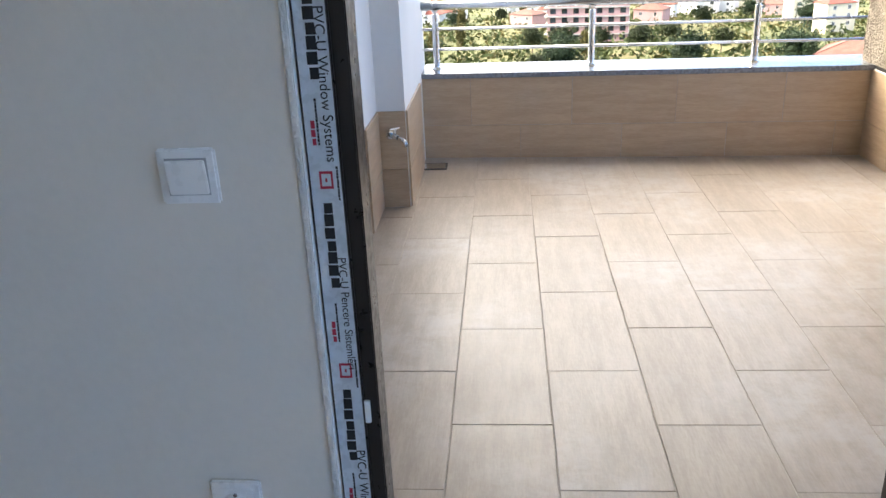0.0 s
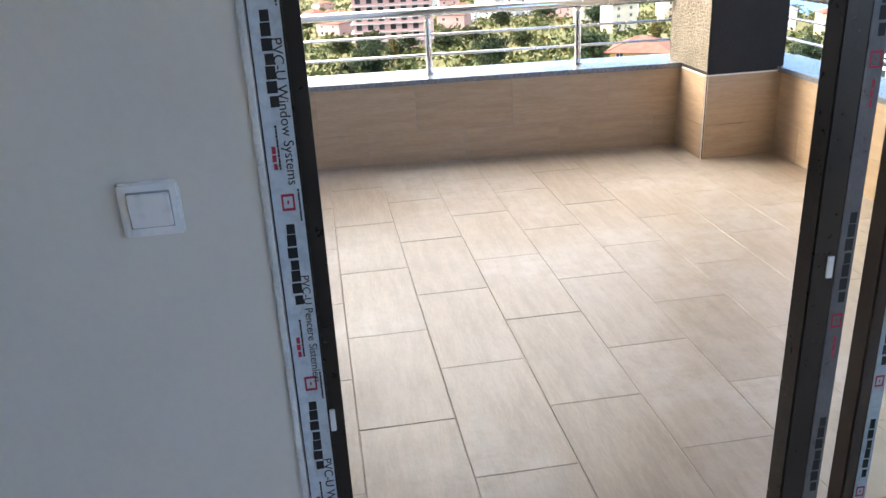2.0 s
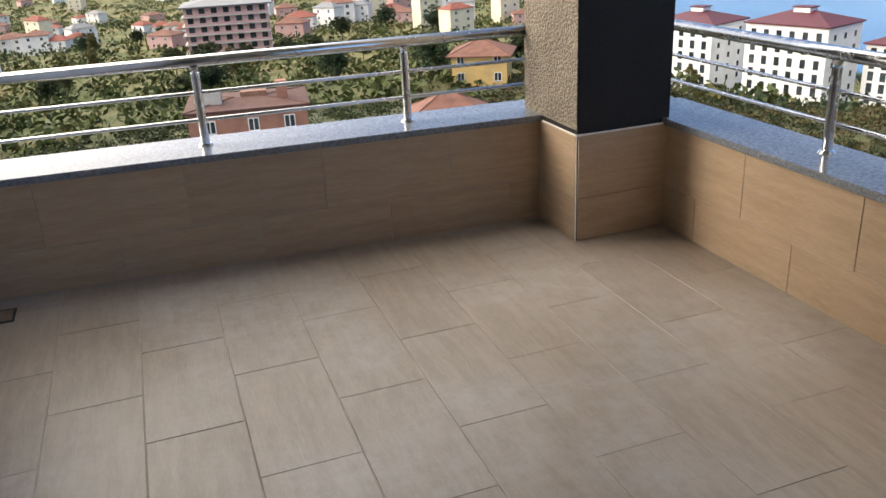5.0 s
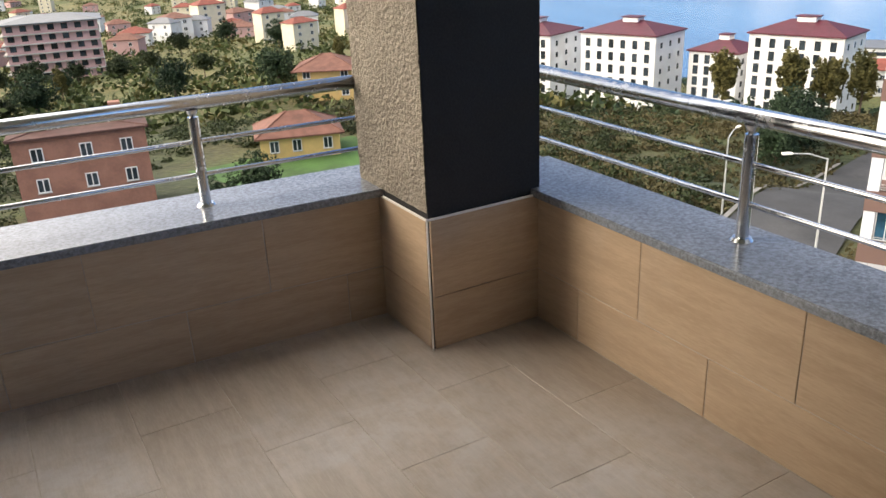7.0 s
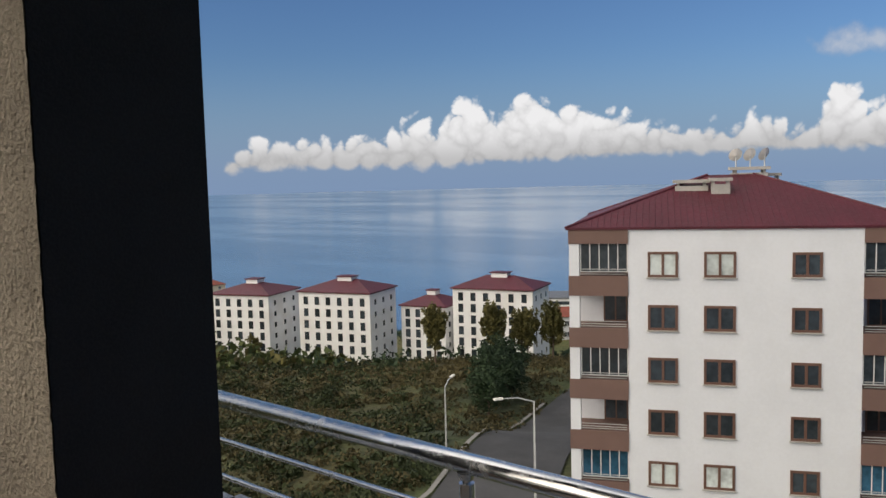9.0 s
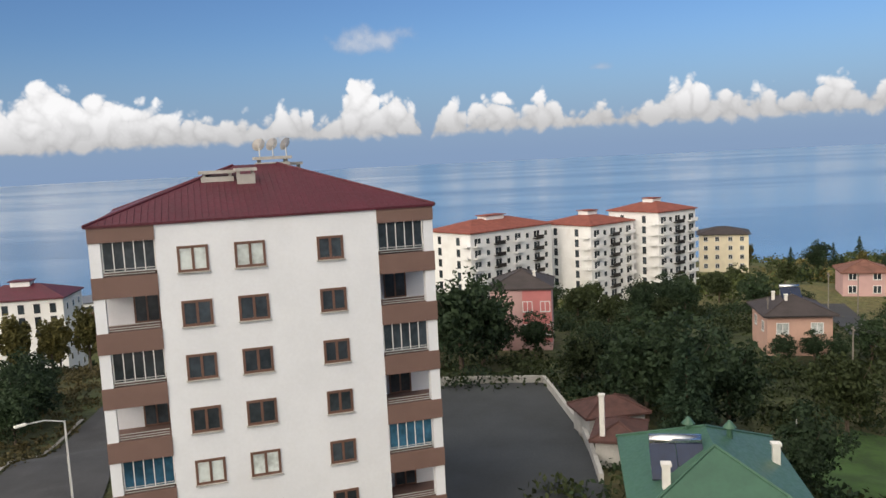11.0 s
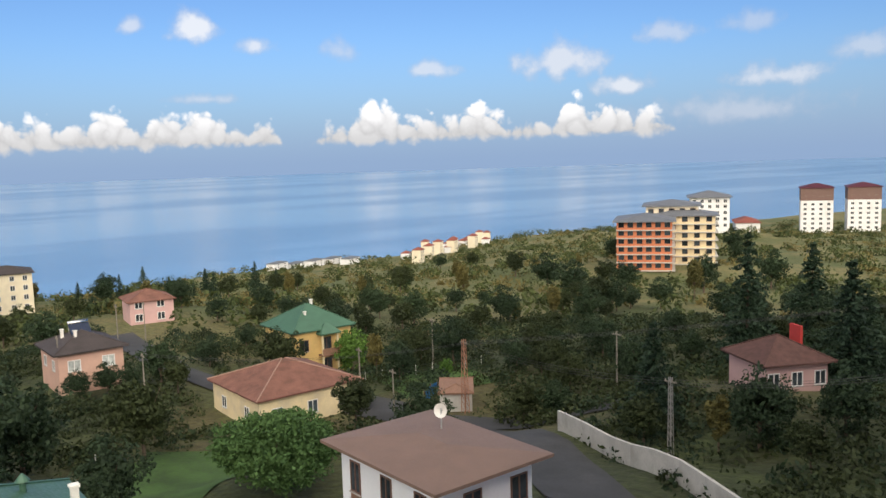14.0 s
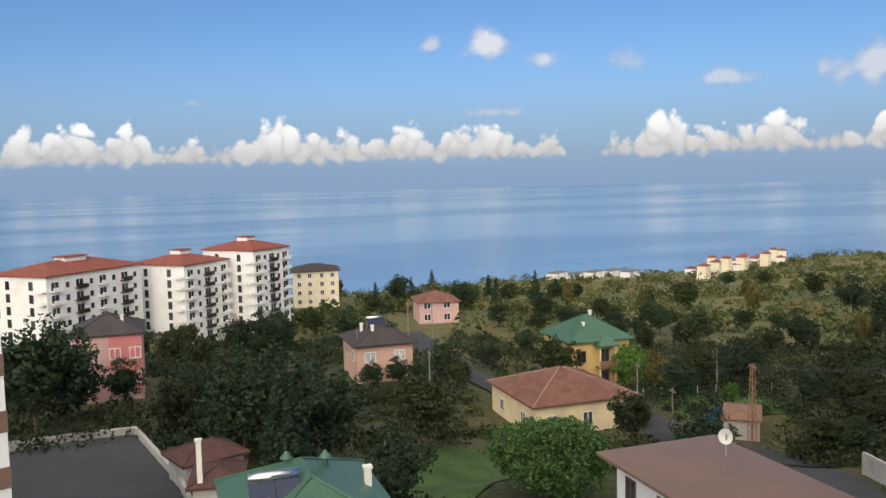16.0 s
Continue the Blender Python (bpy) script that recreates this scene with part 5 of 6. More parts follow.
coast_hall(243, 152, -58, 46, 16, 11, 4)
house(196, 124, -50, 12, 9, 6.5, 2.0, M_TOWER, M_ROOF_ORANGE, "white house with an orange roof near the shore", over=0.5, windows=rows_of(0, (-3, 0, 3), (1, 4), 1.3, 1.4))
for k in range(5):
    a = radians(-116.4 - 1.25 * k)
    r = 425 + 12 * (k % 2)
    shore_house = copy_thing(kits[4], pose(-r * math.sin(a), r * math.cos(a), land(-r * math.sin(a), r * math.cos(a)) - 0.5, 0, 0, -62))
    shore_house.scale = (0.75, 0.6, 0.42)
arena = thing("arena", (251, 781, land(251, 781)), "long white sports hall with sloping roofs near the shore", "building", turn=-15)
hall = bmesh.new()
vs = [hall.verts.new(p) for p in ((-27, -14, -3), (27, -14, -3), (27, 14, -3), (-27, 14, -3), (-24, -14, 15), (27, -14, 10), (27, 14, 14), (-27, 14, 11))]
for f in ((3, 2, 1, 0), (0, 1, 5, 4), (1, 2, 6, 5), (2, 3, 7, 6), (3, 0, 4, 7), (4, 5, 6, 7)):
    hall.faces.new([vs[i] for i in f])
part("wall", hall, M_TOWER, arena)

# ---- plants ----


def leaf_cloud(points, size, rs, flat=0.0):
    """Many small leaf quads at the points, as mesh data without bmesh."""
    n = len(points)
    a = rs.normal(size=(n, 3))
    a /= np.linalg.norm(a, axis=1, keepdims=True)
    b = rs.normal(size=(n, 3))
    if flat:
        a[:, 2] *= 1 - flat
        b[:, 2] *= 1 - flat
        a /= np.linalg.norm(a, axis=1, keepdims=True)
    b -= a * (a * b).sum(1, keepdims=True)
    b /= np.linalg.norm(b, axis=1, keepdims=True)
    s = size * rs.uniform(0.6, 1.3, size=(n, 1))
    p = np.asarray(points)
    verts = np.stack([p - a * s, p - b * s * 0.55, p + a * s, p + b * s * 0.55], 1).reshape(-1, 3)
    faces = np.arange(n * 4).reshape(-1, 4)
    return verts, faces


def leaf_mesh(name, points, size, rs, material, flat=0.0):
    verts, faces = leaf_cloud(points, size, rs, flat)
    me = bpy.data.meshes.new(name)
    me.from_pydata(verts.tolist(), [], faces.tolist())
    me.materials.append(material)
    return me


def clumps(rs, n_clump, per, radius, shape, spread):
    """Points in clumps that fill the shell of an uneven crown. shape: function from a unit direction to its reach."""
    out = []
    for _ in range(n_clump):
        v = rs.normal(size=3)
        v /= np.linalg.norm(v)
        reach = shape(v) * (0.55 + 0.45 * rs.random() ** 0.5)
        c = v * reach * radius
        r = spread * rs.uniform(0.6, 1.3)
        q = rs.normal(size=(per, 3))
        q /= np.linalg.norm(q, axis=1, keepdims=True)
        out.append(c + q * r * rs.random((per, 1)) ** 0.4 * (1, 1, 0.75))
    return np.concatenate(out)


def tree_kit(seed, tall, wide, trunk, leaf, leaf_size, n_clump, per, low=0.35, label="", name="tree", top=1.0):
    """One broadleaf tree: tapered trunk with limbs, and a crown of leaf clumps."""
    rs = np.random.RandomState(seed)
    t = thing(name, (0, 0, 0), label, "tree")
    bm = rod(bmesh.new(), (0, 0, -0.6), (0.1, 0, tall * 0.45), trunk, trunk * 0.6, 9)
    mid = tall * (low + (1 - low) / 2)
    for k in range(7):
        a = k * 2.4 + rs.random()
        rod(bm, (0.1, 0, tall * rs.uniform(0.25, 0.45)), (math.cos(a) * wide * 0.5, math.sin(a) * wide * 0.5, mid + tall * rs.uniform(-0.1, 0.28)), trunk * 0.4, trunk * 0.1, 6)
    part("trunk", bm, M_BARK, t)
    bumps = rs.normal(size=(9, 3))
    bumps /= np.linalg.norm(bumps, axis=1, keepdims=True)
    hs = tall * (1 - low) / 2

    def reach(v):
        k = 0.72 + 0.30 * max(0.0, float((bumps @ v).max()) - 0.6) / 0.4
        return k

    pts = clumps(rs, n_clump, per, 1.0, reach, 0.20)
    pts = pts * (wide, wide, hs * top) + (0, 0, mid)
    core = rs.normal(size=(420, 3))
    core *= 0.52 * rs.random((420, 1)) ** 0.33 / np.linalg.norm(core, axis=1, keepdims=True)
    core = core * (wide, wide, hs * top) + (0, 0, mid)
    v1, f1 = leaf_cloud(pts, leaf_size, rs)
    v2, f2 = leaf_cloud(core, leaf_size * 2.6, rs)
    me = bpy.data.meshes.new("crown")
    me.from_pydata(np.concatenate([v1, v2]).tolist(), [], np.concatenate([f1, f2 + len(v1)]).tolist())
    me.materials.append(leaf)
    part("crown", me, leaf, t)
    return t


def conifer_kit(seed, tall, wide, n_tier=16):
    rs = np.random.RandomState(seed)
    t = thing("fir", (0, 0, 0), "tall dark green fir with drooping tiers", "tree")
    part("trunk", rod(bmesh.new(), (0, 0, -0.6), (0, 0, tall * 0.97), tall * 0.018, 0.03, 8), M_BARK, t)
    pts = []
    for k in range(n_tier):
        f = k / (n_tier - 1)
        z = tall * (0.1 + 0.88 * f)
        r = wide * (1 - f) ** 0.8 + 0.15
        for j in range(int(7 + 9 * (1 - f))):
            a = rs.uniform(0, 2 * math.pi)
            rr = r * rs.uniform(0.75, 1.12)
            m = int(16 + 26 * (1 - f))
            s = rs.random(m)
            px = math.cos(a) * rr * s + rs.normal(size=m) * 0.16
            py = math.sin(a) * rr * s + rs.normal(size=m) * 0.16
            pz = z - 0.32 * rr * s**1.4 + rs.normal(size=m) * 0.14
            pts.append(np.stack([px, py, pz], 1))
    pts = np.concatenate(pts)
    part("crown", leaf_mesh("crown", pts, 0.26, rs, M_NEEDLE, 0.3), M_NEEDLE, t)
    return t


def plant(kit, x, y, size=1.0, turn=0.0, label="", dz=0.0):
    t = copy_thing(kit, pose(x, y, land(x, y) + dz, 0, 0, turn))
    t.scale = (size, size, size)
    if label:
        tagged(t, label)
    return t


broad = [tree_kit(11 + k, 8.0, 3.4 + 0.3 * k, 0.20, M_LEAF, 0.22, 95, 26, 0.22, "leafy green broadleaf tree on the slope") for k in range(3)]
dark = [tree_kit(31 + k, 9.0, 3.8 + 0.3 * k, 0.24, M_LEAF_DARK, 0.22, 105, 26, 0.15, "dense dark green tree on the slope") for k in range(3)]
autumn = [tree_kit(51 + k, 8.5, 1.7, 0.16, M_LEAF_AUT, 0.24, 80, 24, 0.2, "tree turning yellow in autumn") for k in range(2)]
bright = tree_kit(71, 6.5, 2.9, 0.16, M_LEAF_BRIGHT, 0.18, 120, 26, 0.08, "rounded bright green tree beside a house", top=1.05)
firs = [conifer_kit(81, 16.0, 4.8, 18), conifer_kit(82, 12.5, 4.4)]
M_PINE = leaf_mat("pine_needles", (0.024, 0.060, 0.018), (0.080, 0.150, 0.042))
stone = tree_kit(91, 7.6, 5.6, 0.28, M_PINE, 0.19, 360, 46, 0.10, "broad umbrella pine with a rounded crown", "pine", 0.95)
stone.matrix_world = pose(57.5, -24.0, land(57.5, -24.0) - 0.3, 0, 0, 20)
stone.scale = (0.88, 0.88, 0.86)
bright.matrix_world = pose(103.0, -59.5, land(103.0, -59.5), 0, 0, 40)
for kit in dark[:2]:
    kit.scale = (0.8, 0.8, 0.72)
first_spots = [(broad, 92, 20), (dark, 78, 59), (autumn, 100, 72)]
for kits_, x, y in first_spots:
    kits_[0].location, kits_[0].rotation_euler.z = (x, y, land(x, y)), 0.26
for kit, x, y in ((broad[1], 78, -21), (broad[2], 104, -48), (dark[1], 84, 63), (dark[2], 72, -3), (autumn[1], 108, 66)):
    kit.location, kit.rotation_euler.z = (x, y, land(x, y)), 1.2
firs[0].matrix_world = pose(53.9, -83.0, land(53.9, -83.0), 0, 0, 0)
firs[1].matrix_world = pose(38.5, -75.5, land(38.5, -75.5), 0, 0, 50)
plant(firs[1], 57.0, -104.0, 1.05, 80)
plant(firs[1], 44.0, -91.0, 0.8, 130)
for k in range(3):
    plant(dark[k], 72 + 5 * k, 57 + 3 * k, 0.7 + 0.06 * k, 60 * k)
plant(dark[2], 86.6, 14.9, 1.25, 10)
plant(dark[0], 90.5, 13.0, 1.1, 100)
plant(dark[1], 70, -6, 1.15, 30)
plant(dark[0], 74, -10, 1.05, 200)
plant(firs[0], 66, -5.5, 0.62, 20, "dark green conifer behind the green roofed house")
plant(firs[1], 46.0, -55.0, 0.75, 20, "small dark conifer beside the road wall")
for x, y in ((96, 74), (104, 69), (92, 82), (112, 79)):
    plant(autumn[int(x) % 2], x, y, 1.15, x * 7)
for k in range(13):
    a, r = radians(-103.5 - 1.1 * k + 0.5 * math.sin(5.0 * k)), 300 + 28 * math.sin(3.1 * k)
    plant(firs[k % 2], -r * math.sin(a), r * math.cos(a), 0.42 + 0.16 * (k * 5 % 3), 40 * k, "distant dark conifer on the coast")
plant(bright, 84, -62, 0.35, 0)
for x, y, s in ((102.8, -21.6, 0.42), (102.6, -25.0, 0.46), (102.4, -27.8, 0.42), (95.5, 7.5, 0.6), (95.0, 12.0, 0.62), (21.5, 72.0, 0.62), (17.0, 69.0, 0.55), (98.5, -41.0, 0.3), (80.5, -47.2, 0.28)):
    plant(dark[int(x * 3) % 3], x, y, s, x * 11)
HOUSES = [(37, -23.6, 7), (88.3, -41, 9.5), (110, -54.7, 9), (110.3, -24.3, 8), (160.5, -49.5, 8), (103.3, 9.2, 7), (41.8, -3.3, 7.5), (43.5, -71, 7),
          (73.5, -55, 4), (57.5, -24, 8), (68, -1, 3), (44, 18, 14), (65, 10, 13), (161, -203, 18), (33, -47, 2)]
ROADS = [(150, -40), (128, -38), (112, -36), (98, -41), (84, -47.5), (71, -48.5), (60, -48), (50, -44.5), (40, -38.5), (28, -32)]


def free(x, y, gap=0.0):
    if any((x - hx) ** 2 + (y - hy) ** 2 < (hr + gap) ** 2 for hx, hy, hr in HOUSES):
        return False
    for (ax, ay), (b_x, b_y) in zip(ROADS, ROADS[1:]):
        d2 = (b_x - ax) ** 2 + (b_y - ay) ** 2
        s = min(max(((x - ax) * (b_x - ax) + (y - ay) * (b_y - ay)) / d2, 0), 1)
        if math.hypot(x - ax - s * (b_x - ax), y - ay - s * (b_y - ay)) < 4.6 + gap:
            return False
    return True


def sight_clear(x, y, top):
    """Keeps tall trees from standing before the houses that are seen from the balcony."""
    r, a = math.hypot(x - 2.3, y - 2.8), math.atan2(y - 2.8, x - 2.3)
    for hx, hy, hr in HOUSES[:9]:
        d = math.hypot(hx - 2.3, hy - 2.8)
        da = abs(a - math.atan2(hy - 2.8, hx - 2.3))
        if r < d and da * d < hr * 0.8:
            sight = lerp(r / d, 1.5, land(hx, hy) + 1.6)
            if land(x, y) + top > sight:
                return False
    return True


rng = random.Random(8)
count = 0
while count < 150:
    a, r = radians(rng.uniform(-158, -80)), 52 + 125 * rng.random() ** 0.8
    x, y = -r * math.sin(a), r * math.cos(a)
    size = rng.uniform(0.45, 0.8)
    if not free(x, y, 1.5) or not sight_clear(x, y, 8.0 * size) or (62 < x < 80 and -28 < y < -10):
        continue
    pick = rng.random()
    kit = (broad if pick < 0.45 else dark if pick < 0.93 else autumn)[rng.randrange(2)]
    plant(kit, x, y, size, rng.uniform(0, 360))
    count += 1
count = 0
while count < 90:
    az = rng.uniform(-150, 10)
    if -80 < az < -38:
        continue
    a, r = radians(az), rng.uniform(150, 330)
    x, y = -r * math.sin(a), r * math.cos(a)
    if r > 0.85 * coast(az) or not free(x, y, 3):
        continue
    pick = rng.random()
    kit = (broad if pick < 0.5 else dark if pick < 0.8 else autumn)[rng.randrange(2)]
    plant(kit, x, y, rng.uniform(0.7, 1.15), rng.uniform(0, 360))
    count += 1


def thicket(name, label, spots, material, leaf_size, per, seed, flat=0.55):
    """Undergrowth that nobody could count: one object of many leaf clumps at (x, y, radius)."""
    rs = np.random.RandomState(seed)
    out = []
    for x, y, r in spots:
        q = rs.normal(size=(per, 3))
        q /= np.linalg.norm(q, axis=1, keepdims=True)
        q[:, 2] = np.abs(q[:, 2])
        q *= rs.uniform(0.55, 1.0, (per, 1)) * r * (1, 1, flat * 1.6)
        out.append(q + (x, y, land(x, y) - 0.1))
    me = leaf_mesh(name, np.concatenate(out), leaf_size, rs, material)
    return tagged(new(name, me), label, "undergrowth", kind="stuff")


def scatter(n, az0, az1, r0, r1, size0, size1, power=1.0, gap=0.0, seed=1, check=True, skip=None):
    rnd = random.Random(seed)
    spots, guard = [], 0
    while len(spots) < n and guard < n * 30:
        guard += 1
        az, r = rnd.uniform(az0, az1), r0 + (r1 - r0) * rnd.random() ** power
        if r > 0.93 * coast(az):
            continue
        a = radians(az)
        x, y = -r * math.sin(a), r * math.cos(a)
        if check and not free(x, y, gap):
            continue
        if skip and skip(x, y):
            continue
        spots.append((x, y, rnd.uniform(size0, size1)))
    return spots


def on_lawn(x, y):
    return (60 < x < 78 and -28 < y < -9) or (18 < x < 46 and 74 < y < 100)


def on_block_road(x, y):
    return abs(y - (33 + (x - 30) * 0.32)) < 5.5 and x < 110


thicket("orchard_undergrowth", "dense dark hazel orchard covering the slope", scatter(1500, -162, -78, 38, 150, 1.2, 2.4, 0.7, 0.8, 21, True, on_lawn), M_LEAF, 0.24, 75, 5)
thicket("dark_undergrowth", "dark bushes between the houses", scatter(700, -162, -78, 45, 150, 1.2, 2.6, 0.7, 0.8, 22, True, on_lawn), M_LEAF_DARK, 0.24, 75, 6)
thicket("scrub", "dry brown and green scrub on the empty plot", scatter(2300, -62, -20, 40, 175, 0.6, 1.6, 0.8, 0.5, 23, True, lambda x, y: on_lawn(x, y) or on_block_road(x, y)), M_SCRUB, 0.2, 60, 7)
thicket("green_scrub", "green bushes below the balcony", scatter(1700, -48, 25, 20, 135, 0.7, 2.0, 0.8, 0.5, 24, True, lambda x, y: on_lawn(x, y) or on_block_road(x, y) or (2 < x < 18 and 70 < y < 90)), M_LEAF, 0.22, 70, 8)
thicket("far_wood", "distant dark green woods on the hills", scatter(1000, -160, -84, 145, 640, 1.8, 5.0, 0.8, 2.0, 25), M_LEAF_FAR_LIT, 0.55, 60, 9, 0.6)
thicket("far_autumn_wood", "distant yellowing woods on the hills", scatter(520, -160, -100, 160, 640, 1.4, 4.0, 0.8, 2.0, 26), M_AUTUMN_FAR, 0.5, 50, 10, 0.5)
thicket("town_wood", "woods between the far town houses", scatter(4600, -42, 22, 130, 1250, 1.8, 4.8, 1.0, 1.0, 27), M_LEAF_FAR_LIT, 0.75, 22, 11, 0.6)
thicket("town_autumn_wood", "yellow green woods between the far town houses", scatter(1500, -42, 22, 130, 1100, 1.6, 4.0, 1.0, 1.0, 28), M_LEAF_AUT, 0.7, 20, 12, 0.5)
thicket("coast_wood", "trees below the distant tower blocks", scatter(700, -84, -40, 120, 400, 1.4, 3.6, 0.8, 2.0, 29), M_LEAF_DARK, 0.5, 30, 13, 0.6)

edge = random.Random(31)
hedge_spots = [(lerp(k / 60, 82, 54) + edge.uniform(-1.5, 1.5), lerp(k / 60, 3.2, -1.0) + edge.uniform(-2.2, 1.2), edge.uniform(0.9, 1.9)) for k in range(61)]
thicket("yard_hedge", "dark overgrown hedge along the paved yard", hedge_spots, M_LEAF_DARK, 0.22, 90, 14)

# ---- poles, lamps, walls ----


def lamp_post(x, y, tall, turn, arm=2.4):
    t = thing("street_lamp", (x, y, land(x, y)), "galvanised street lamp with a single curved arm", "street lamp", "street lamps", turn)
    part("pole", rod(bmesh.new(), (0, 0, -0.3), (0, 0, tall), 0.09, 0.055, 10), M_LAMP, t)
    bm = rod(bmesh.new(), (0, 0, tall - 0.05), (arm * 0.5, 0, tall + 0.35), 0.045, 0.04, 8)
    rod(bm, (arm * 0.5, 0, tall + 0.35), (arm, 0, tall + 0.42), 0.04, 0.035, 8)
    part("arm", bm, M_LAMP, t)
    part("lantern", box(arm - 0.15, arm + 0.55, -0.13, 0.13, tall + 0.36, tall + 0.5, 0.04), M_TRIM, t)


lamp_post(46.6, 33.8, 8.0, 150)
lamp_post(49.0, 43.7, 7.0, 20, 1.6)


def wood_pole(x, y, tall, lean=0.0, lattice=False, label="grey wooden utility pole", foot=0.32, top=0.14, steel=None):
    t = thing("utility_pole", (x, y, land(x, y)), label, "utility pole", "utility poles")
    if lattice:
        bm = bmesh.new()
        for sx in (-1, 1):
            for sy in (-1, 1):
                rod(bm, (sx * foot, sy * foot, -0.2), (sx * top, sy * top, tall), 0.045, None, 5)
        for k in range(12):
            z0, z1 = tall * k / 12, tall * (k + 1) / 12
            w0, w1 = lerp(k / 12, foot, top), lerp((k + 1) / 12, foot, top)
            for sx in (-1, 1):
                rod(bm, (sx * w0, -w0, z0), (sx * w1, w1, z1), 0.025, None, 4)
                rod(bm, (-w0, sx * w0, z0), (w1, sx * w1, z1), 0.025, None, 4)
        part("lattice", bm, steel or M_RUST, t)
    else:
        part("pole", rod(bmesh.new(), (0, 0, -0.3), (lean, 0, tall), 0.11, 0.075, 8), M_POLE, t)
    bm = box(-0.6, 0.6, -0.05, 0.05, tall - 0.45, tall - 0.35)
    for k in range(4):
        rod(bm, (-0.48 + 0.32 * k, 0, tall - 0.36), (-0.48 + 0.32 * k, 0, tall - 0.2), 0.05, 0.03, 8)
    part("crossarm", bm, M_POLE, t)


wood_pole(70.1, -53.5, 8.3, lattice=True, label="rusty lattice utility pole with crossarm")
wood_pole(41.1, -50.7, 6.6, lattice=True, label="slender grey lattice utility pole carrying cables", foot=0.17, top=0.10, steel=M_KERB)
for x, y, tall in ((108, -21, 7.0), (97, -27.5, 6.6), (128, -34, 7.5), (86, -50, 6.0), (140, -42, 7.0), (60, -67, 6.5), (92, -66, 7.0), (76, -48.0, 5.0)):
    wood_pole(x, y, tall)


def wires(a, b, sag, n=3, gap=0.4):
    t = thing("overhead_cable", (a[0], a[1], land(a[0], a[1])), "thin sagging overhead cables between poles", "cable")
    z0, z1 = land(a[0], a[1]) + a[2], land(b[0], b[1]) + b[2]
    o = Vector((a[0], a[1], land(a[0], a[1])))
    for k in range(n):
        pts = []
        for j in range(13):
            f = j / 12
            pts.append(Vector((lerp(f, a[0], b[0]), lerp(f, a[1], b[1]) + (k - 1) * gap, lerp(f, z0, z1) - 4 * sag * f * (1 - f) - 0.12 * k)) - o)
        part("cable", sweep(pts, 0.014, 4), M_WIRE, t)


wires((70.1, -53.5, 8.0), (41.1, -50.7, 6.4), 0.8)
wires((70.1, -53.5, 8.0), (38.0, -98.0, 8.5), 0.6)
wires((70.1, -53.5, 7.9), (97, -27.5, 6.4), 1.2, 2)
wires((41.1, -50.7, 6.3), (22, -60, 8.5), 0.8)


def garden_wall(points, tall, thick, label):
    t = thing("garden_wall", (points[0][0], points[0][1], land(*points[0])), label, "wall")
    o = Vector((points[0][0], points[0][1], land(*points[0])))
    for (x0, y0), (x1, y1) in zip(points, points[1:]):
        n = max(1, int(math.hypot(x1 - x0, y1 - y0) / 3.0))
        for k in range(n):
            a = Vector((lerp(k / n, x0, x1), lerp(k / n, y0, y1), 0))
            b = Vector((lerp((k + 1) / n, x0, x1), lerp((k + 1) / n, y0, y1), 0))
            side = Vector((-(b - a).y, (b - a).x, 0)).normalized() * thick / 2
            za, zb = land(a.x, a.y), land(b.x, b.y)
            bm = bmesh.new()
            vs = []
            for p, zz in ((a, za), (b, zb)):
                for s in (-1, 1):
                    for h in (-0.6, tall):
                        q = p + side * s - o
                        vs.append(bm.verts.new((q.x, q.y, zz + h - o.z)))
            bmesh.ops.convex_hull(bm, input=bm.verts)
            part("wall_section", bm, M_CONC, t)


garden_wall([(52.3, -49.6), (44, -46.8), (35.4, -44.0), (26.6, -40.0), (20, -36)], 1.8, 0.25, "stained pale concrete garden wall beside the road")
garden_wall([(80, 18.5), (80.5, 6.0), (66, 2.5), (54, 1.5)], 0.9, 0.3, "low white capped wall round the paved yard")
tarp = thing("tarpaulin_fence", (77.5, -54.5, land(77.5, -54.5)), "bright blue tarpaulin stretched between posts", "tarpaulin", turn=-60)
sheet = bmesh.new()
bmesh.ops.create_grid(sheet, x_segments=12, y_segments=4, size=0.5)
for v in sheet.verts:
    v.co = Vector((v.co.x * 4.2, 0.12 * math.sin(v.co.x * 15), 0.8 + v.co.y * 1.4))
bmesh.ops.solidify(sheet, geom=sheet.faces[:], thickness=0.02)
part("sheet", sheet, M_BLUE, tarp)
for x in (-2.1, 0.0, 2.1):
    part("post", rod(bmesh.new(), (x, 0.1, -0.2), (x, 0.1, 1.7), 0.04, None, 6), M_WOOD, tarp)



def post_fence(a, b, n, label):
    t = thing("wire_fence", (a[0], a[1], land(*a)), label, "fence")
    o = Vector((a[0], a[1], land(*a)))
    tops = []
    for k in range(n):
        x, y = lerp(k / (n - 1), a[0], b[0]), lerp(k / (n - 1), a[1], b[1])
        p = Vector((x, y, land(x, y))) - o
        part("post", rod(bmesh.new(), p + Vector((0, 0, -0.2)), p + Vector((0, 0, 1.5)), 0.06, 0.05, 6), M_CONC, t)
        tops.append(p)
    for z in (0.7, 1.35):
        part("wire", sweep([p + Vector((0, 0, z)) for p in tops], 0.012, 4), M_WIRE, t)


post_fence((92.0, -52.0), (84.0, -68.0), 9, "pale concrete post and wire fence round a meadow")
post_fence((64.0, -8.0), (80.0, -18.0), 8, "pale concrete post and wire fence behind a lawn")
post_fence((98.0, -50.0), (92.0, -52.0), 4, "pale concrete post and wire fence beside the lane")

# solar water heaters and dishes on the roofs


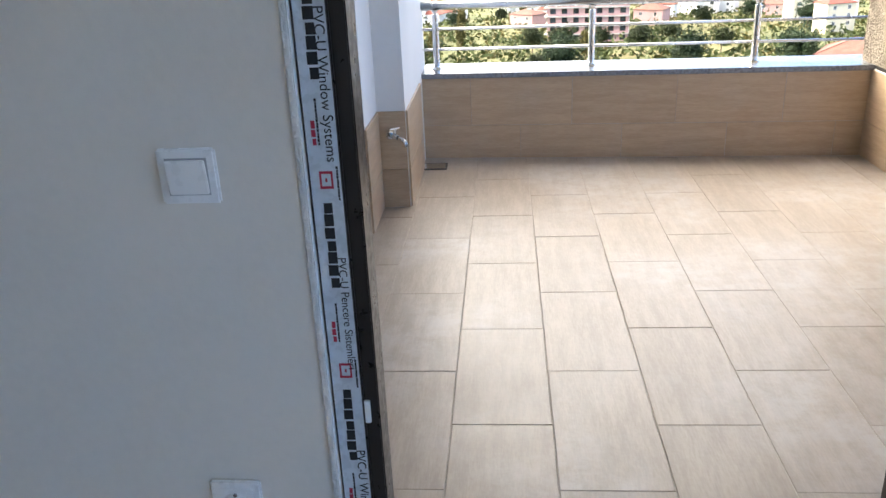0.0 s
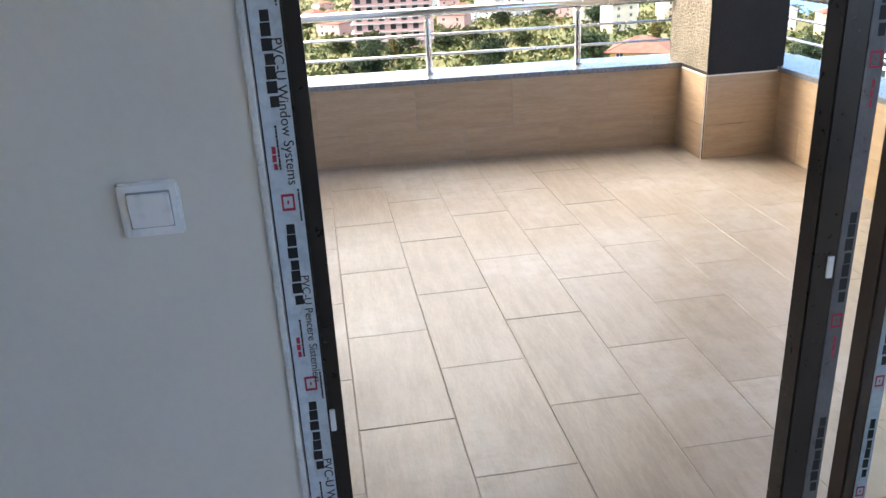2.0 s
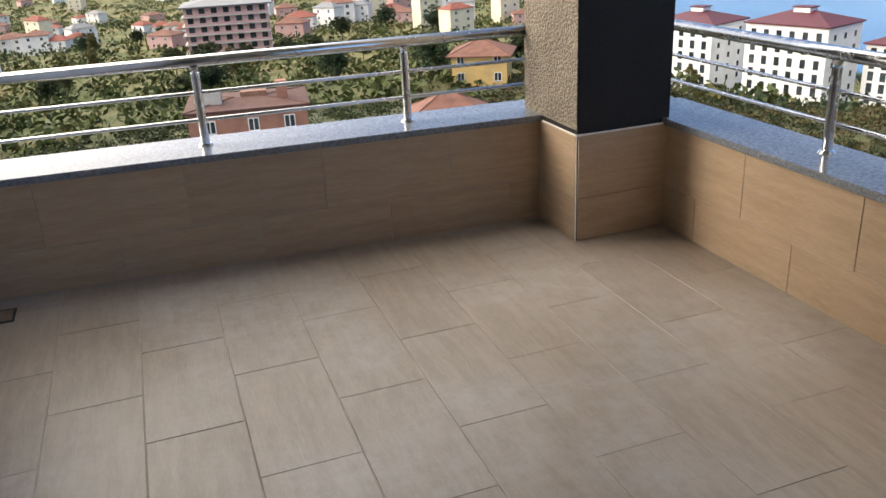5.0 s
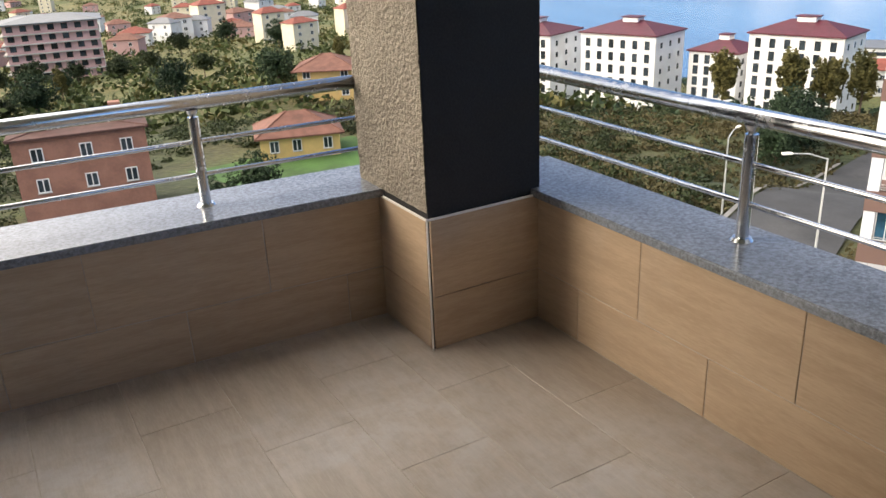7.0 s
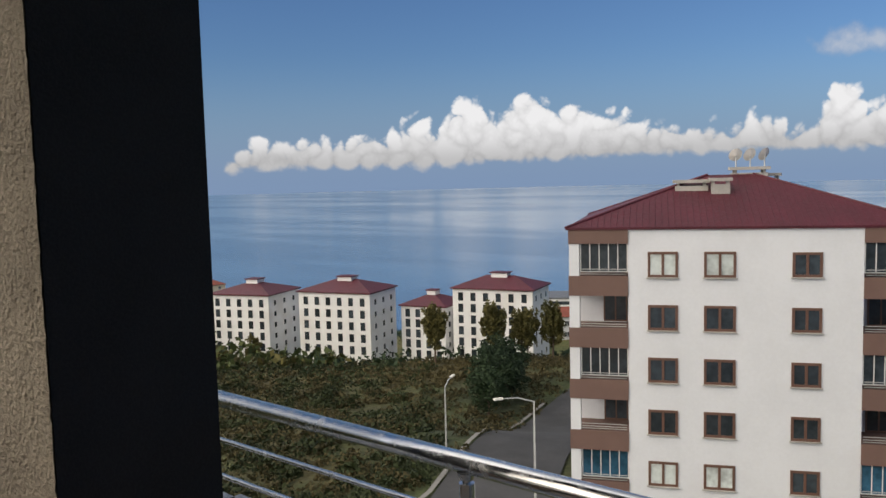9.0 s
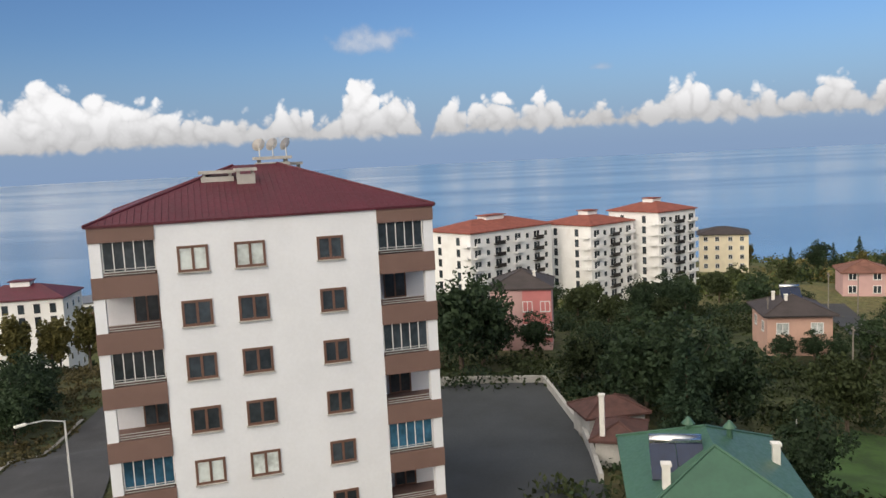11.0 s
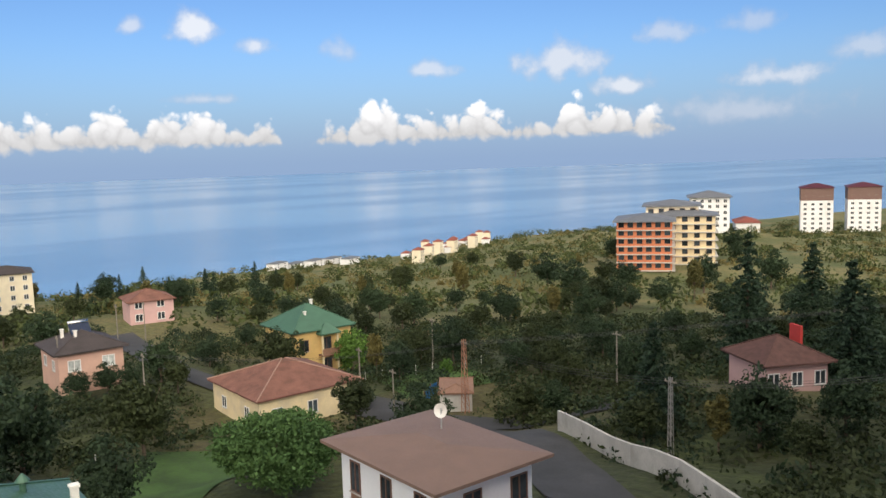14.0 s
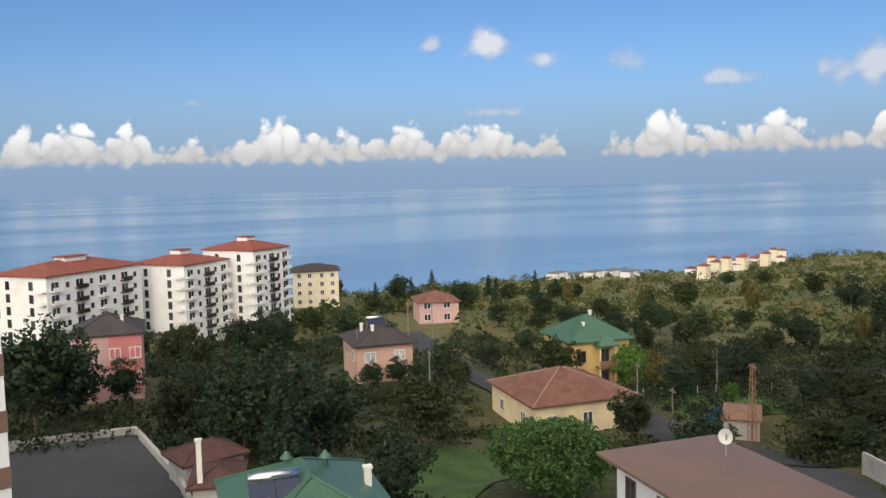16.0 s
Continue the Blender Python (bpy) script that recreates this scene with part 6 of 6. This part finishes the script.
def water_heater(x, y, z, turn):
    t = thing("solar_water_heater", (x, y, z), "solar water heater with a steel tank and dark collectors", "water heater", "solar water heaters", turn)
    smooth(part("tank", rod(bmesh.new(), (-1.2, 0.4, 1.25), (1.2, 0.4, 1.25), 0.27, None, 18), M_STEEL, t))
    for k in (-0.62, 0.62):
        bm = bmesh.new()
        bx(bm, -0.6, 0.6, -1.0, 1.0, -0.05, 0.05)
        c = part("collector", bm, M_SOLAR, t)
        c.matrix_basis = pose(k, -0.5, 0.55, 38, 0, 0)
    for sx in (-1.1, 1.1):
        bm = rod(bmesh.new(), (sx, 0.4, -0.8), (sx, 0.4, 1.1), 0.03, None, 6)
        rod(bm, (sx, -1.3, -0.6), (sx, 0.4, 1.1), 0.03, None, 6)
        part("stand", bm, M_LAMP, t)


water_heater(40.6, -1.6, land(41.8, -3.3) + 6.9, -90)
water_heater(110.8, -24.3, land(110.3, -24.3) + 6.5, -90)
dish_thing = thing("satellite_dish", (38.3, -25.3, land(36.95, -23.6) + 7.15), "white satellite dish on a mast on the brown roof", "satellite dish")
m = bmesh.new()
bmesh.ops.create_cone(m, cap_ends=False, segments=24, radius1=0.05, radius2=0.42, depth=0.16)
reflector = part("reflector", m, M_TRIM, dish_thing)
reflector.matrix_basis = pose(0, 0, 0.75, 78, 0, 205)
part("mast", rod(bmesh.new(), (0, 0, -0.6), (0, 0, 0.9), 0.05, None, 8), M_LAMP, dish_thing)

# ---- tiles, last ----
PITCH, X0 = 0.2975, 0.013
for k in range(-2, 9):
    x0, x1 = X0 + PITCH * k, X0 + PITCH * (k + 1)
    if k == -2:
        x0 = -0.575
    x1 = min(x1, XR)
    start = 3.455 if k % 2 == 0 else 3.16
    cuts = [2.06, *[c for c in (start + 0.6 * j for j in range(-3, 5)) if 2.08 < c < 5.70], 5.74]
    for a, b in zip(cuts, cuts[1:]):
        lay(floor, x1 - x0 - 0.0028, b - a - 0.0028, ((x0 + x1) / 2, (a + b) / 2, 0), M_TILE)
BANDS = ((0.0, 0.205), (0.205, TOP - 0.008))
clad(wall_far, "-y", YF, -0.34, COL[0] - 0.01, BANDS, (1.47, 1.775), M_WTILE_X)
clad(wall_side, "-x", XR, 1.95, COL[2] - 0.01, BANDS, (4.37, 4.07), M_WTILE_Y)
PIER = ((0.0, 0.205), (0.205, TOP + 0.004))
o = Vector((COL[0], COL[2], 0))
for z0, z1 in ((0.0, 0.205), (0.205, TOP - 0.004)):
    lay(column, COL_W - 0.003, z1 - z0 - 0.003, Vector((COL[0] + COL_W / 2, COL[2] - 0.012, (z0 + z1) / 2)) - o, M_WTILE_X, "-y")
    lay(column, YF - COL[2] - 0.003, z1 - z0 - 0.003, Vector((COL[0] - 0.012, (YF + COL[2]) / 2, (z0 + z1) / 2)) - o, M_WTILE_Y, "-x")
pier_wall = bpy.data.objects["wall_pier"]
pier_end = bpy.data.objects["wall_pier_end"]
for z0, z1 in PIER:
    lay(pier_wall, 0.14, z1 - z0 - 0.003, (-0.525, 4.433, (z0 + z1) / 2), M_WTILE_X, "-y")
    lay(pier_wall, 0.375, z1 - z0 - 0.003, (-0.445, 4.622, (z0 + z1) / 2), M_WTILE_Y, "+x")
    lay(pier_end, 0.145, z1 - z0 - 0.003, (-0.385, 4.813, (z0 + z1) / 2), M_WTILE_X, "-y")
    lay(pier_end, 0.70, z1 - z0 - 0.003, (-0.300, 5.18, (z0 + z1) / 2), M_WTILE_Y, "+x")
